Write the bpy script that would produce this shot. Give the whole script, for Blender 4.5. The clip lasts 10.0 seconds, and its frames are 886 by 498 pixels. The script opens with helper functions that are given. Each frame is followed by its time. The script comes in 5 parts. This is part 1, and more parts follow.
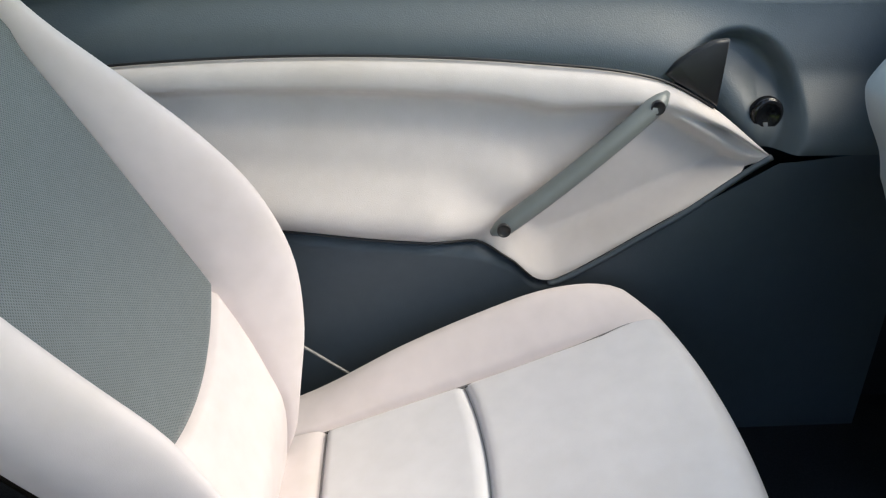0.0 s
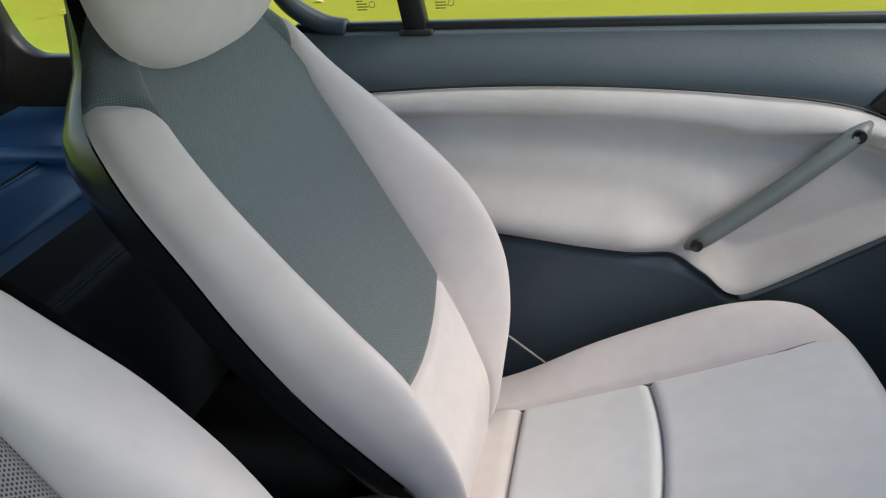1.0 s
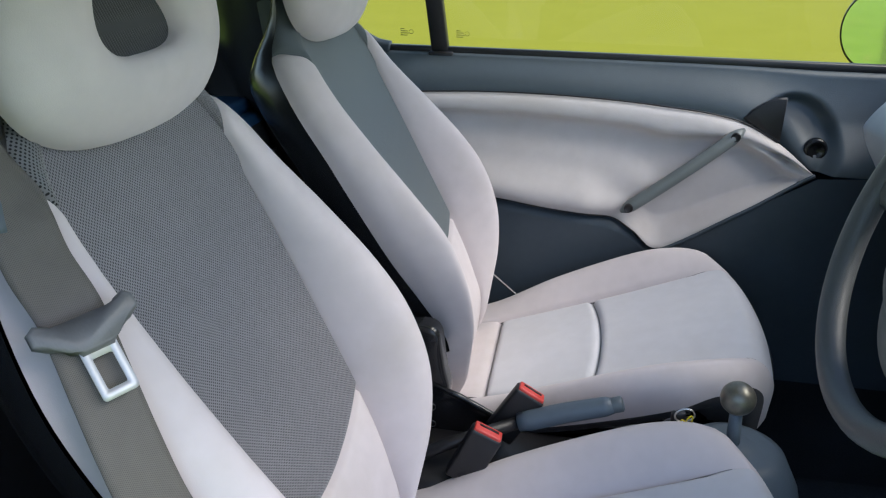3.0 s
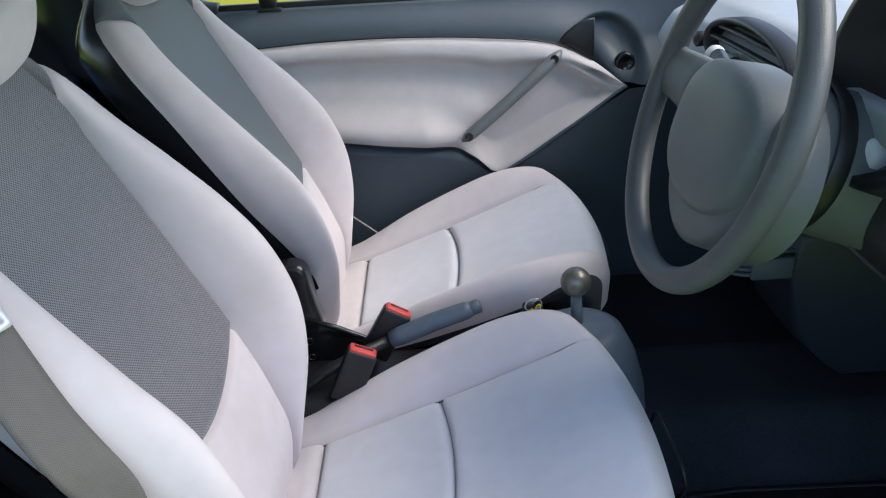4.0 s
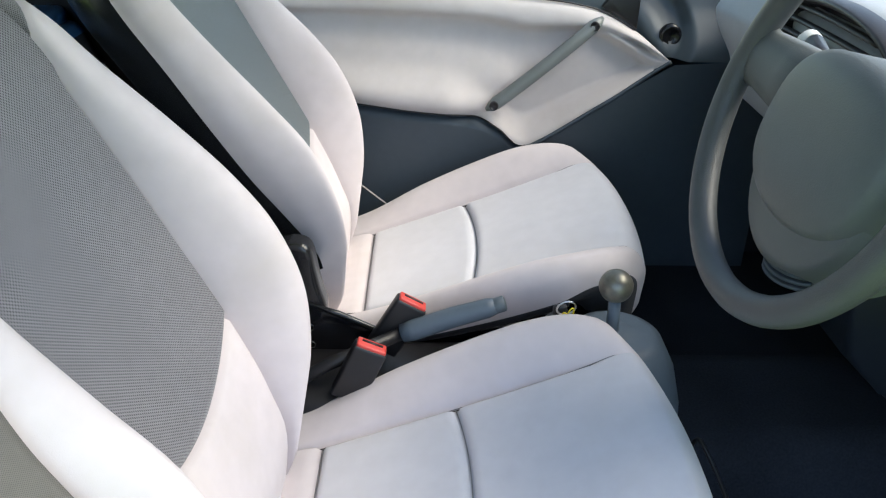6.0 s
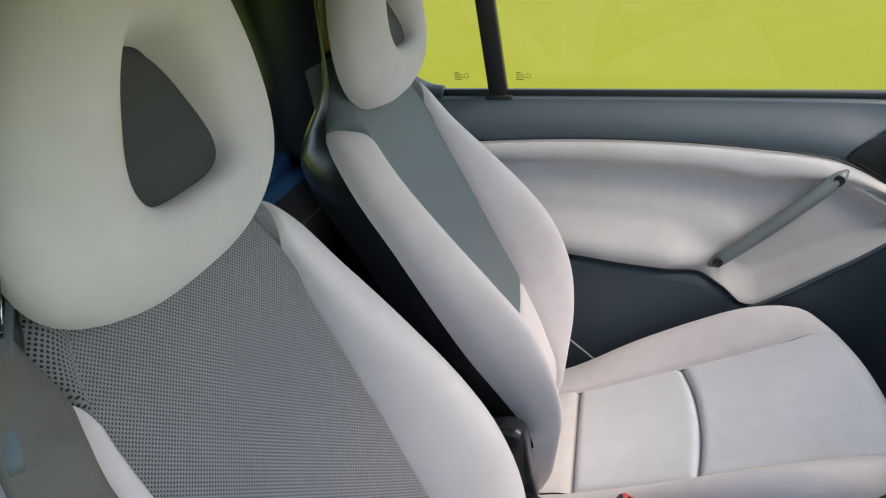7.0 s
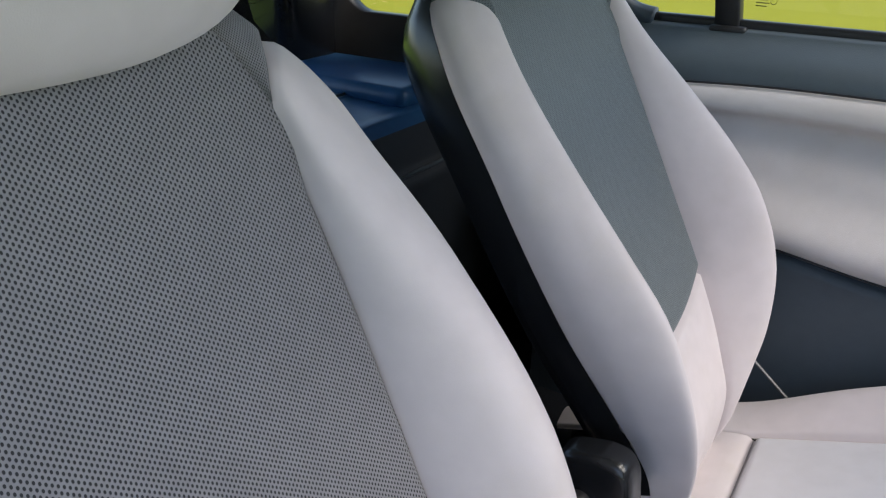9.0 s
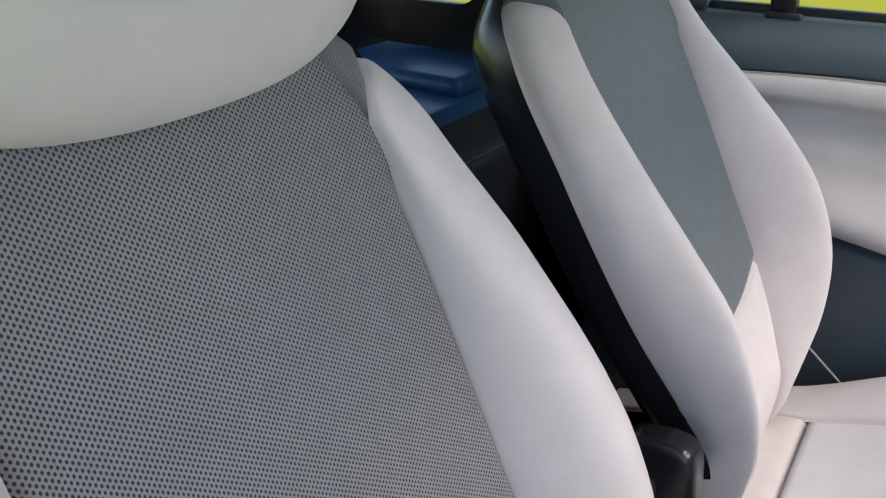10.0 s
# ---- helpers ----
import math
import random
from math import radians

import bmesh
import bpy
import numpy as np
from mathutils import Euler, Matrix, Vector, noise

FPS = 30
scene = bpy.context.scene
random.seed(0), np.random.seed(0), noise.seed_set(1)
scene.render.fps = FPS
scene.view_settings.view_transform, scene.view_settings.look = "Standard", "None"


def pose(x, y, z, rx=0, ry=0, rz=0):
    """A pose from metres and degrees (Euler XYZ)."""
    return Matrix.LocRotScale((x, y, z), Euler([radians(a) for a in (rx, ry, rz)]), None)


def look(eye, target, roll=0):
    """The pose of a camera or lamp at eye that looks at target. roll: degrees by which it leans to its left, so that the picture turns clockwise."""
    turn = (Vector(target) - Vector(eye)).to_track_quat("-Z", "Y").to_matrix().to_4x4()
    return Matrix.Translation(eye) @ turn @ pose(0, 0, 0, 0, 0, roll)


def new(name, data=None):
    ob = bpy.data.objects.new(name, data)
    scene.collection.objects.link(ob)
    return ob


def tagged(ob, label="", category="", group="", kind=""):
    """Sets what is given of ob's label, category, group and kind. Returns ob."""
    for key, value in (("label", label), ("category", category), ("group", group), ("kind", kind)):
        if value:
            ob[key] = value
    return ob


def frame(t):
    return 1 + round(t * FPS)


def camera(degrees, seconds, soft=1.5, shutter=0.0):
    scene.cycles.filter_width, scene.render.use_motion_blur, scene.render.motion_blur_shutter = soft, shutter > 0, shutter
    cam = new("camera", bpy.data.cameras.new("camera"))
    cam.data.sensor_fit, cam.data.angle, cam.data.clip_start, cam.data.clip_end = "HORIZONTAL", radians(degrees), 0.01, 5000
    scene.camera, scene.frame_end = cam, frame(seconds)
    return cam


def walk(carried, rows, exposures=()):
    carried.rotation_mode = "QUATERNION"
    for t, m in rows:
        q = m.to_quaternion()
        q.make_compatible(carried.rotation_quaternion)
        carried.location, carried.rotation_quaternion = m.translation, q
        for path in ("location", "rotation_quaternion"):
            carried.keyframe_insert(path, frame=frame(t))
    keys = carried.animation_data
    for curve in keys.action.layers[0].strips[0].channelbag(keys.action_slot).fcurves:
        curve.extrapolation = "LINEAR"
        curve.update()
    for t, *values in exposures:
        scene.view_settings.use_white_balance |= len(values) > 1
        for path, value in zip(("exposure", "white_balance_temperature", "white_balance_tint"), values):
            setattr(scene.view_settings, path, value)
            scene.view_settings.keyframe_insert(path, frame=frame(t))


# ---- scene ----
cam = camera(60.5, 10.0, 1.2)
EXPOSURES = [(0.0, 1.8, 7200, 9), (0.5, 1.55, 7000, 8), (1.0, 1.3, 6900, 8), (2.0, 1.28, 6700, 10), (3.5, 1.34, 6400, 12), (4.0, 1.43, 6400, 13), (4.5, 1.57, 6550, 11), (5.0, 1.82, 6850, 8), (5.7, 1.86, 6850, 8), (7.0, 1.4, 6900, 11), (7.5, 1.33, 6750, 13), (8.0, 1.45, 6800, 14), (9.0, 1.25, 6600, 13), (9.5, 1.35, 6700, 13), (10.0, 1.4, 6800, 13)]
PATH = [
    (0, (-0.033, 0.118, 1.222), (0.073, 1.835, 0.202), 0.6),
    (0.5, (-0.05, 0.067, 1.277), (-0.257, 1.745, 0.209), -0.6),
    (1, (-0.019, 0.0, 1.279), (-0.453, 1.69, 0.302), -4.5),
    (1.5, (0.004, -0.064, 1.282), (-0.545, 1.652, 0.413), -4.0),
    (2, (0.02, -0.167, 1.284), (-0.565, 1.557, 0.455), -2.7),
    (3.3, (-0.032, -0.51, 1.27), (-0.255, 1.314, 0.479), -0.3),
    (3.5, (-0.035, -0.516, 1.294), (-0.21, 1.291, 0.454), -2.4),
    (4, (0.017, -0.555, 1.258), (0.023, 1.238, 0.371), -3.3),
    (4.5, (0.025, -0.571, 1.207), (0.122, 1.104, 0.119), -4.0),
    (5, (0.02, -0.57, 1.173), (0.136, 0.995, -0.067), -4.1),
    (5.5, (-0.006, -0.512, 1.209), (0.118, 1.126, 0.068), -0.5),
    (5.7, (-0.015, -0.474, 1.219), (0.084, 1.202, 0.133), 0.6),
    (6.8, (-0.088, -0.334, 1.317), (-0.37, 1.475, 0.511), -1.4),
    (7, (-0.105, -0.32, 1.325), (-0.51, 1.47, 0.53), -2.4),
    (7.5, (-0.162, -0.274, 1.31), (-0.872, 1.454, 0.596), -4.4),
    (8, (-0.141, -0.194, 1.253), (-1.007, 1.442, 0.495), -4.1),
    (8.5, (-0.086, -0.114, 1.196), (-1.023, 1.448, 0.37), 3.2),
    (9, (-0.057, -0.072, 1.178), (-1.017, 1.473, 0.347), 1.3),
    (9.5, (-0.052, -0.059, 1.175), (-1.043, 1.465, 0.339), 0.3),
    (10, (-0.077, -0.107, 1.209), (-1.088, 1.368, 0.313), -0.1),
]
walk(cam, [(t, look(eye, target, roll)) for t, eye, target, roll in PATH], EXPOSURES)

# ---------------------------------------------------------------- light
world = bpy.data.worlds.new("sky")
scene.world = world
world.use_nodes = True
wn = world.node_tree.nodes
sky = wn.new("ShaderNodeTexSky")
sky.sky_type = "NISHITA"
sky.sun_disc = False
sky.sun_elevation = radians(50)
sky.sun_rotation = radians(96)
wn["Background"].inputs[1].default_value = 0.15
world.node_tree.links.new(sky.outputs[0], wn["Background"].inputs[0])
sun = new("sun", bpy.data.lights.new("sun", "SUN"))
sun.data.energy, sun.data.angle, sun.data.color = 1.9, radians(45), (1.0, 0.95, 0.86)
sun.matrix_world = look((3.7, 0.1, 5.0), (0.0, 0.5, 0.5))


# ---------------------------------------------------------------- materials
def mat(name, color, rough=0.6, metal=0.0, vary=0.12, scale=60.0, bump=0.0, bump_scale=400.0, sheen=0.0, coat=0.0, spec=0.5, stain=None):
    m = bpy.data.materials.new(name)
    m.use_nodes = True
    nt = m.node_tree
    n, l = nt.nodes, nt.links
    b = n["Principled BSDF"]
    b.inputs["Roughness"].default_value = rough
    b.inputs["Metallic"].default_value = metal
    b.inputs["Specular IOR Level"].default_value = spec
    b.inputs["Sheen Weight"].default_value = sheen
    b.inputs["Sheen Roughness"].default_value = 0.5
    b.inputs["Coat Weight"].default_value = coat
    tc = n.new("ShaderNodeTexCoord")
    no = n.new("ShaderNodeTexNoise")
    no.inputs["Scale"].default_value = scale
    no.inputs["Detail"].default_value = 4
    l.new(tc.outputs["Object"], no.inputs["Vector"])
    big = n.new("ShaderNodeTexNoise")
    big.inputs["Scale"].default_value = 7.0
    big.inputs["Detail"].default_value = 3
    l.new(tc.outputs["Object"], big.inputs["Vector"])
    add = n.new("ShaderNodeMath")
    add.operation = "ADD"
    l.new(no.outputs[0], add.inputs[0])
    l.new(big.outputs[0], add.inputs[1])
    ramp = n.new("ShaderNodeMapRange")
    ramp.inputs["From Min"].default_value, ramp.inputs["From Max"].default_value = 0.6, 1.4
    ramp.inputs["To Min"].default_value, ramp.inputs["To Max"].default_value = 1 - vary, 1 + vary
    l.new(add.outputs[0], ramp.inputs[0])
    mul = n.new("ShaderNodeVectorMath")
    mul.operation = "SCALE"
    mul.inputs[0].default_value = color
    l.new(ramp.outputs[0], mul.inputs["Scale"])
    out = mul.outputs[0]
    if stain:
        sn = n.new("ShaderNodeTexNoise")
        sn.inputs["Scale"].default_value = 4.5
        sn.inputs["Detail"].default_value = 5
        sn.inputs["Roughness"].default_value = 0.65
        l.new(tc.outputs["Object"], sn.inputs["Vector"])
        sr = n.new("ShaderNodeMapRange")
        sr.inputs["From Min"].default_value, sr.inputs["From Max"].default_value = 0.52, 0.75
        sr.inputs["To Max"].default_value = 0.55
        l.new(sn.outputs[0], sr.inputs[0])
        sm_ = n.new("ShaderNodeMix")
        sm_.data_type = "RGBA"
        sm_.inputs["B"].default_value = (*stain, 1)
        l.new(sr.outputs[0], sm_.inputs["Factor"])
        l.new(out, sm_.inputs["A"])
        out = sm_.outputs["Result"]
    l.new(out, b.inputs["Base Color"])
    rr = n.new("ShaderNodeMapRange")
    rr.inputs["To Min"].default_value, rr.inputs["To Max"].default_value = max(0.02, rough - 0.07), min(1, rough + 0.07)
    l.new(big.outputs[0], rr.inputs[0])
    l.new(rr.outputs[0], b.inputs["Roughness"])
    if bump:
        fine = n.new("ShaderNodeTexNoise")
        fine.inputs["Scale"].default_value = bump_scale
        fine.inputs["Detail"].default_value = 2
        l.new(tc.outputs["Object"], fine.inputs["Vector"])
        bp = n.new("ShaderNodeBump")
        bp.inputs["Strength"].default_value = bump
        bp.inputs["Distance"].default_value = 0.001
        l.new(fine.outputs[0], bp.inputs["Height"])
        l.new(bp.outputs[0], b.inputs["Normal"])
    return m


def pattern_mat(name, thread, hole, pu, pv, lo, hi, rough=0.75, bump=0.5, sheen=0.2, narrow=0.0):
    """A knitted fabric with staggered holes, pitch pu x pv metres in the UV map."""
    m = mat(name, thread, rough, 0, 0.1, 90, 0, sheen=sheen, spec=0.3)
    nt = m.node_tree
    n, l = nt.nodes, nt.links
    b = n["Principled BSDF"]
    uv = n.new("ShaderNodeUVMap")
    sep = n.new("ShaderNodeSeparateXYZ")
    l.new(uv.outputs[0], sep.inputs[0])
    waves = []
    for k, p in ((0, pu), (1, pv)):
        a = n.new("ShaderNodeMath")
        a.operation = "MULTIPLY"
        a.inputs[1].default_value = 2 * math.pi / p
        l.new(sep.outputs[k], a.inputs[0])
        c = n.new("ShaderNodeMath")
        c.operation = "COSINE"
        l.new(a.outputs[0], c.inputs[0])
        waves.append(c)
    pr = n.new("ShaderNodeMath")
    pr.operation = "MULTIPLY"
    l.new(waves[0].outputs[0], pr.inputs[0])
    l.new(waves[1].outputs[0], pr.inputs[1])
    # narrow > 0 makes the holes taller than wide
    ab = n.new("ShaderNodeMath")
    ab.operation = "ABSOLUTE"
    l.new(waves[0].outputs[0], ab.inputs[0])
    nar = n.new("ShaderNodeMath")
    nar.operation = "MULTIPLY_ADD"
    nar.inputs[1].default_value, nar.inputs[2].default_value = narrow, -narrow
    l.new(ab.outputs[0], nar.inputs[0])
    sm = n.new("ShaderNodeMath")
    sm.operation = "ADD"
    l.new(pr.outputs[0], sm.inputs[0])
    l.new(nar.outputs[0], sm.inputs[1])
    pr = sm
    mr = n.new("ShaderNodeMapRange")
    mr.interpolation_type = "SMOOTHSTEP"
    mr.inputs["From Min"].default_value, mr.inputs["From Max"].default_value = lo, hi
    l.new(pr.outputs[0], mr.inputs[0])
    mix = n.new("ShaderNodeMix")
    mix.data_type = "RGBA"
    mix.inputs["B"].default_value = (*hole, 1)
    l.new(mr.outputs[0], mix.inputs["Factor"])
    src = b.inputs["Base Color"].links[0].from_socket
    l.new(src, mix.inputs["A"])
    l.new(mix.outputs["Result"], b.inputs["Base Color"])
    bp = n.new("ShaderNodeBump")
    bp.invert = True
    bp.inputs["Strength"].default_value = bump
    bp.inputs["Distance"].default_value = 0.001
    l.new(mr.outputs[0], bp.inputs["Height"])
    l.new(bp.outputs[0], b.inputs["Normal"])
    return m


M_LIGHT = mat("light_fabric", (0.61, 0.555, 0.56), 0.85, vary=0.06, scale=40, bump=0.14, bump_scale=1400, sheen=0.25, spec=0.2, stain=(0.52, 0.465, 0.42))
M_INSERT = mat("seat_fabric", (0.61, 0.605, 0.635), 0.85, vary=0.06, scale=40, bump=0.2, bump_scale=1300, sheen=0.25, spec=0.2, stain=(0.55, 0.54, 0.55))
M_MESH = pattern_mat("mesh_fabric", (0.222, 0.217, 0.230), (0.026, 0.027, 0.030), 0.0041, 0.0035, -0.65, 0.25, narrow=1.6)
# copy of M_MESH; shade, teal reflection and softened holes are put into its colours
M_MESH_SHADED = pattern_mat("shaded_mesh_fabric", (0.138, 0.162, 0.170), (0.070, 0.084, 0.090), 0.0036, 0.0030, -0.5, 0.3, narrow=1.0)
M_MESH_COARSE = pattern_mat("coarse_mesh_fabric", (0.20, 0.205, 0.205), (0.016, 0.017, 0.018), 0.0058, 0.0072, 0.15, 0.5)
M_RIB = pattern_mat("ribbed_fabric", (0.050, 0.053, 0.057), (0.022, 0.022, 0.025), 0.0032, 0.05, 0.1, 0.9)
M_BELT = pattern_mat("belt_webbing", (0.135, 0.124, 0.110), (0.072, 0.066, 0.058), 0.0019, 0.0015, 0.0, 0.9, rough=0.6, bump=0.3, sheen=0.1)
M_THREAD = mat("seam_thread", (0.27, 0.26, 0.26), 0.85, vary=0.1, spec=0.2)
M_SKIRT = mat("charcoal_side_fabric", (0.045, 0.046, 0.050), 0.85, vary=0.1, scale=40, bump=0.3, bump_scale=1100, sheen=0.1, spec=0.2)
M_SHELL = mat("shell_plastic", (0.012, 0.013, 0.015), 0.22, vary=0.15)
M_BLACK = mat("black_plastic", (0.014, 0.014, 0.016), 0.42, vary=0.2, bump=0.15)
M_LEATHER = mat("grained_leather", (0.022, 0.022, 0.023), 0.33, vary=0.3, scale=90, bump=0.5, bump_scale=260)
M_GLOSSBLACK = mat("black_painted_steel", (0.010, 0.010, 0.012), 0.2, vary=0.2)
M_DARK = mat("dark_grey_plastic", (0.080, 0.102, 0.118), 0.45, vary=0.06, bump=0.3, bump_scale=700)
M_NAVY = mat("dark_blue_grey_plastic", (0.050, 0.068, 0.086), 0.5, vary=0.08, bump=0.3, bump_scale=700)
M_DOORFAB = mat("door_fabric", (0.57, 0.535, 0.525), 0.8, vary=0.06, scale=40, bump=0.3, bump_scale=1100, sheen=0.2, spec=0.25, stain=(0.50, 0.46, 0.43))
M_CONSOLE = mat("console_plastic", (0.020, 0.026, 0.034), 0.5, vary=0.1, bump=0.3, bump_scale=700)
M_KNEE = mat("knee_panel_plastic", (0.022, 0.022, 0.022), 0.5, vary=0.1, bump=0.4, bump_scale=500)
M_DASH = mat("dash_plastic", (0.33, 0.36, 0.38), 0.5, vary=0.06, bump=0.2, bump_scale=800)
M_HANDLE = mat("handle_plastic", (0.16, 0.18, 0.18), 0.38, vary=0.06, bump=0.15, bump_scale=700)
M_BRAKE = mat("brake_grip_plastic", (0.09, 0.12, 0.15), 0.5, vary=0.08, bump=0.25, bump_scale=600)
M_WHEEL = mat("wheel_leather", (0.080, 0.086, 0.090), 0.42, vary=0.1, bump=0.35, bump_scale=900)
M_PAD = mat("airbag_plastic", (0.115, 0.130, 0.132), 0.5, vary=0.06, bump=0.25, bump_scale=700)
M_CARPET = mat("carpet", (0.024, 0.027, 0.033), 0.95, vary=0.4, scale=300, bump=0.8, bump_scale=600, spec=0.1)
M_MAT = mat("mat_carpet", (0.018, 0.020, 0.025), 0.95, vary=0.35, scale=300, bump=0.8, bump_scale=500, spec=0.1)
# dark blue-grey plastic; the sky's reflection is put into its base colour
M_SKY_BLUE = mat("sky_tinted_trim", (0.024, 0.10, 0.24), 0.34, vary=0.15, bump=0.1)
M_LINER = mat("headliner_fabric", (0.33, 0.34, 0.31), 0.9, vary=0.06, bump=0.3)
M_RED = mat("red_plastic", (0.62, 0.06, 0.045), 0.35, vary=0.05)
M_TONGUE = mat("tongue_plastic", (0.135, 0.138, 0.142), 0.38, vary=0.15, bump=0.2)
M_PLATE = mat("matt_steel_plate", (0.62, 0.62, 0.63), 0.5, 0.5, vary=0.12)
M_SILL = mat("sill_metal", (0.17, 0.17, 0.17), 0.45, 1.0, vary=0.25, scale=40)
M_STEEL = mat("bright_steel", (0.62, 0.62, 0.63), 0.28, 1.0, vary=0.1)
M_BRASS = mat("zinc_yellow_steel", (0.50, 0.48, 0.36), 0.45, 1.0, vary=0.15)
M_KNOB = mat("gear_knob_metal", (0.20, 0.195, 0.165), 0.38, 0.6, vary=0.3, scale=120)
M_YELLOW = mat("yellow_ring", (0.7, 0.55, 0.02), 0.4)
M_WHITE = mat("pale_plastic", (0.55, 0.58, 0.57), 0.4)
M_PAINT = mat("body_paint", (0.03, 0.05, 0.075), 0.25, vary=0.1, coat=0.5)
M_SEAL = mat("rubber_seal", (0.045, 0.044, 0.040), 0.7, vary=0.25, bump=0.4)
M_MARK = mat("etched_mark", (0.22, 0.21, 0.05), 0.7)
M_MIRROR = mat("mirror_glass", (0.85, 0.86, 0.86), 0.03, 1.0, vary=0.0)
M_WIRE = mat("heater_wire", (0.10, 0.06, 0.02), 0.6)


def glass_mat(name, tint):
    m = bpy.data.materials.new(name)
    m.use_nodes = True
    n, l = m.node_tree.nodes, m.node_tree.links
    n.remove(n["Principled BSDF"])
    tr = n.new("ShaderNodeBsdfTransparent")
    tr.inputs[0].default_value = (*tint, 1)
    gl = n.new("ShaderNodeBsdfGlossy")
    gl.inputs["Roughness"].default_value = 0.02
    mx = n.new("ShaderNodeMixShader")
    mx.inputs[0].default_value = 0.04
    l.new(tr.outputs[0], mx.inputs[1])
    l.new(gl.outputs[0], mx.inputs[2])
    l.new(mx.outputs[0], n["Material Output"].inputs[0])
    return m


M_GLASS = glass_mat("window_glass", (0.90, 0.92, 0.80))
M_CLEAR = glass_mat("clear_glass", (0.93, 0.95, 0.93))


def grass_mat():
    m = mat("lawn_grass", (0.1, 0.1, 0.1), 0.9, spec=0.1)
    n, l = m.node_tree.nodes, m.node_tree.links
    b = n["Principled BSDF"]
    tc = n.new("ShaderNodeTexCoord")
    a = n.new("ShaderNodeTexNoise")
    a.inputs["Scale"].default_value = 1.3
    a.inputs["Detail"].default_value = 6
    f = n.new("ShaderNodeTexNoise")
    f.inputs["Scale"].default_value = 14
    f.inputs["Detail"].default_value = 6
    l.new(tc.outputs["Object"], a.inputs["Vector"])
    l.new(tc.outputs["Object"], f.inputs["Vector"])
    mx = n.new("ShaderNodeMath")
    mx.operation = "ADD"
    l.new(a.outputs[0], mx.inputs[0])
    l.new(f.outputs[0], mx.inputs[1])
    # beside the car the lawn's overexposed yellow is put into its colour, unlike behind it
    sep = n.new("ShaderNodeSeparateXYZ")
    l.new(tc.outputs["Object"], sep.inputs[0])
    yellowed = n.new("ShaderNodeMapRange")
    yellowed.interpolation_type = "SMOOTHSTEP"
    yellowed.inputs["From Min"].default_value, yellowed.inputs["From Max"].default_value = -0.3, 1.2
    span = n.new("ShaderNodeMath")
    span.operation = "ADD"
    l.new(sep.outputs[0], span.inputs[0])
    l.new(sep.outputs[1], span.inputs[1])
    l.new(span.outputs[0], yellowed.inputs[0])
    cr = n.new("ShaderNodeValToRGB")
    cr.color_ramp.elements[0].position, cr.color_ramp.elements[1].position = 0.35, 0.7
    cr.color_ramp.elements[0].color, cr.color_ramp.elements[1].color = (0.15, 0.26, 0.025, 1), (0.28, 0.40, 0.06, 1)
    half = n.new("ShaderNodeMath")
    half.operation = "MULTIPLY"
    half.inputs[1].default_value = 0.5
    l.new(mx.outputs[0], half.inputs[0])
    l.new(half.outputs[0], cr.inputs[0])
    cd = n.new("ShaderNodeValToRGB")
    cd.color_ramp.elements[0].position, cd.color_ramp.elements[1].position = 0.3, 0.7
    cd.color_ramp.elements[0].color, cd.color_ramp.elements[1].color = (0.225, 0.225, 0.016, 1), (0.255, 0.255, 0.024, 1)
    l.new(half.outputs[0], cd.inputs[0])
    mc = n.new("ShaderNodeMix")
    mc.data_type = "RGBA"
    l.new(yellowed.outputs[0], mc.inputs["Factor"])
    l.new(cr.outputs[0], mc.inputs["A"])
    l.new(cd.outputs[0], mc.inputs["B"])
    l.new(mc.outputs["Result"], b.inputs["Base Color"])
    return m


M_GRASS = grass_mat()
M_HEDGE = mat("hedge_leaves", (0.075, 0.13, 0.035), 0.8, vary=0.5, scale=4)
M_BRICK = mat("shed_brick", (0.24, 0.10, 0.07), 0.85, vary=0.3, scale=12)
M_TIMBER = mat("weathered_timber", (0.27, 0.24, 0.20), 0.85, vary=0.2, scale=8)
M_ROOFING = mat("felt_roofing", (0.085, 0.09, 0.095), 0.85, vary=0.2, scale=8)
M_LEAF = mat("fallen_leaf", (0.45, 0.32, 0.12), 0.8, vary=0.3)


# ---------------------------------------------------------------- mesh helpers
def part(name, bm, material, parent=None, label=""):
    bmesh.ops.recalc_face_normals(bm, faces=bm.faces)
    me = bpy.data.meshes.new(name)
    bm.to_mesh(me)
    bm.free()
    me.materials.append(material)
    ob = new(name, me)
    for p in me.polygons:
        p.use_smooth = True
    if parent is not None:
        ob.parent = parent
        ob.matrix_parent_inverse = Matrix.Translation(-base_of(parent))
    if label:
        ob["label"] = label
    return ob


BASES = {}


def base_of(ob):
    return BASES.get(ob.name, Vector((0, 0, 0)))


def thing(name, base, label, category, group="", shift=(0, 0, 0)):
    """An Empty that parents its parts; shift moves the whole thing from where its parts are written down."""
    ob = new(name)
    ob.location = Vector(base) + Vector(shift)
    BASES[ob.name] = Vector(base)
    return tagged(ob, label, category, group)


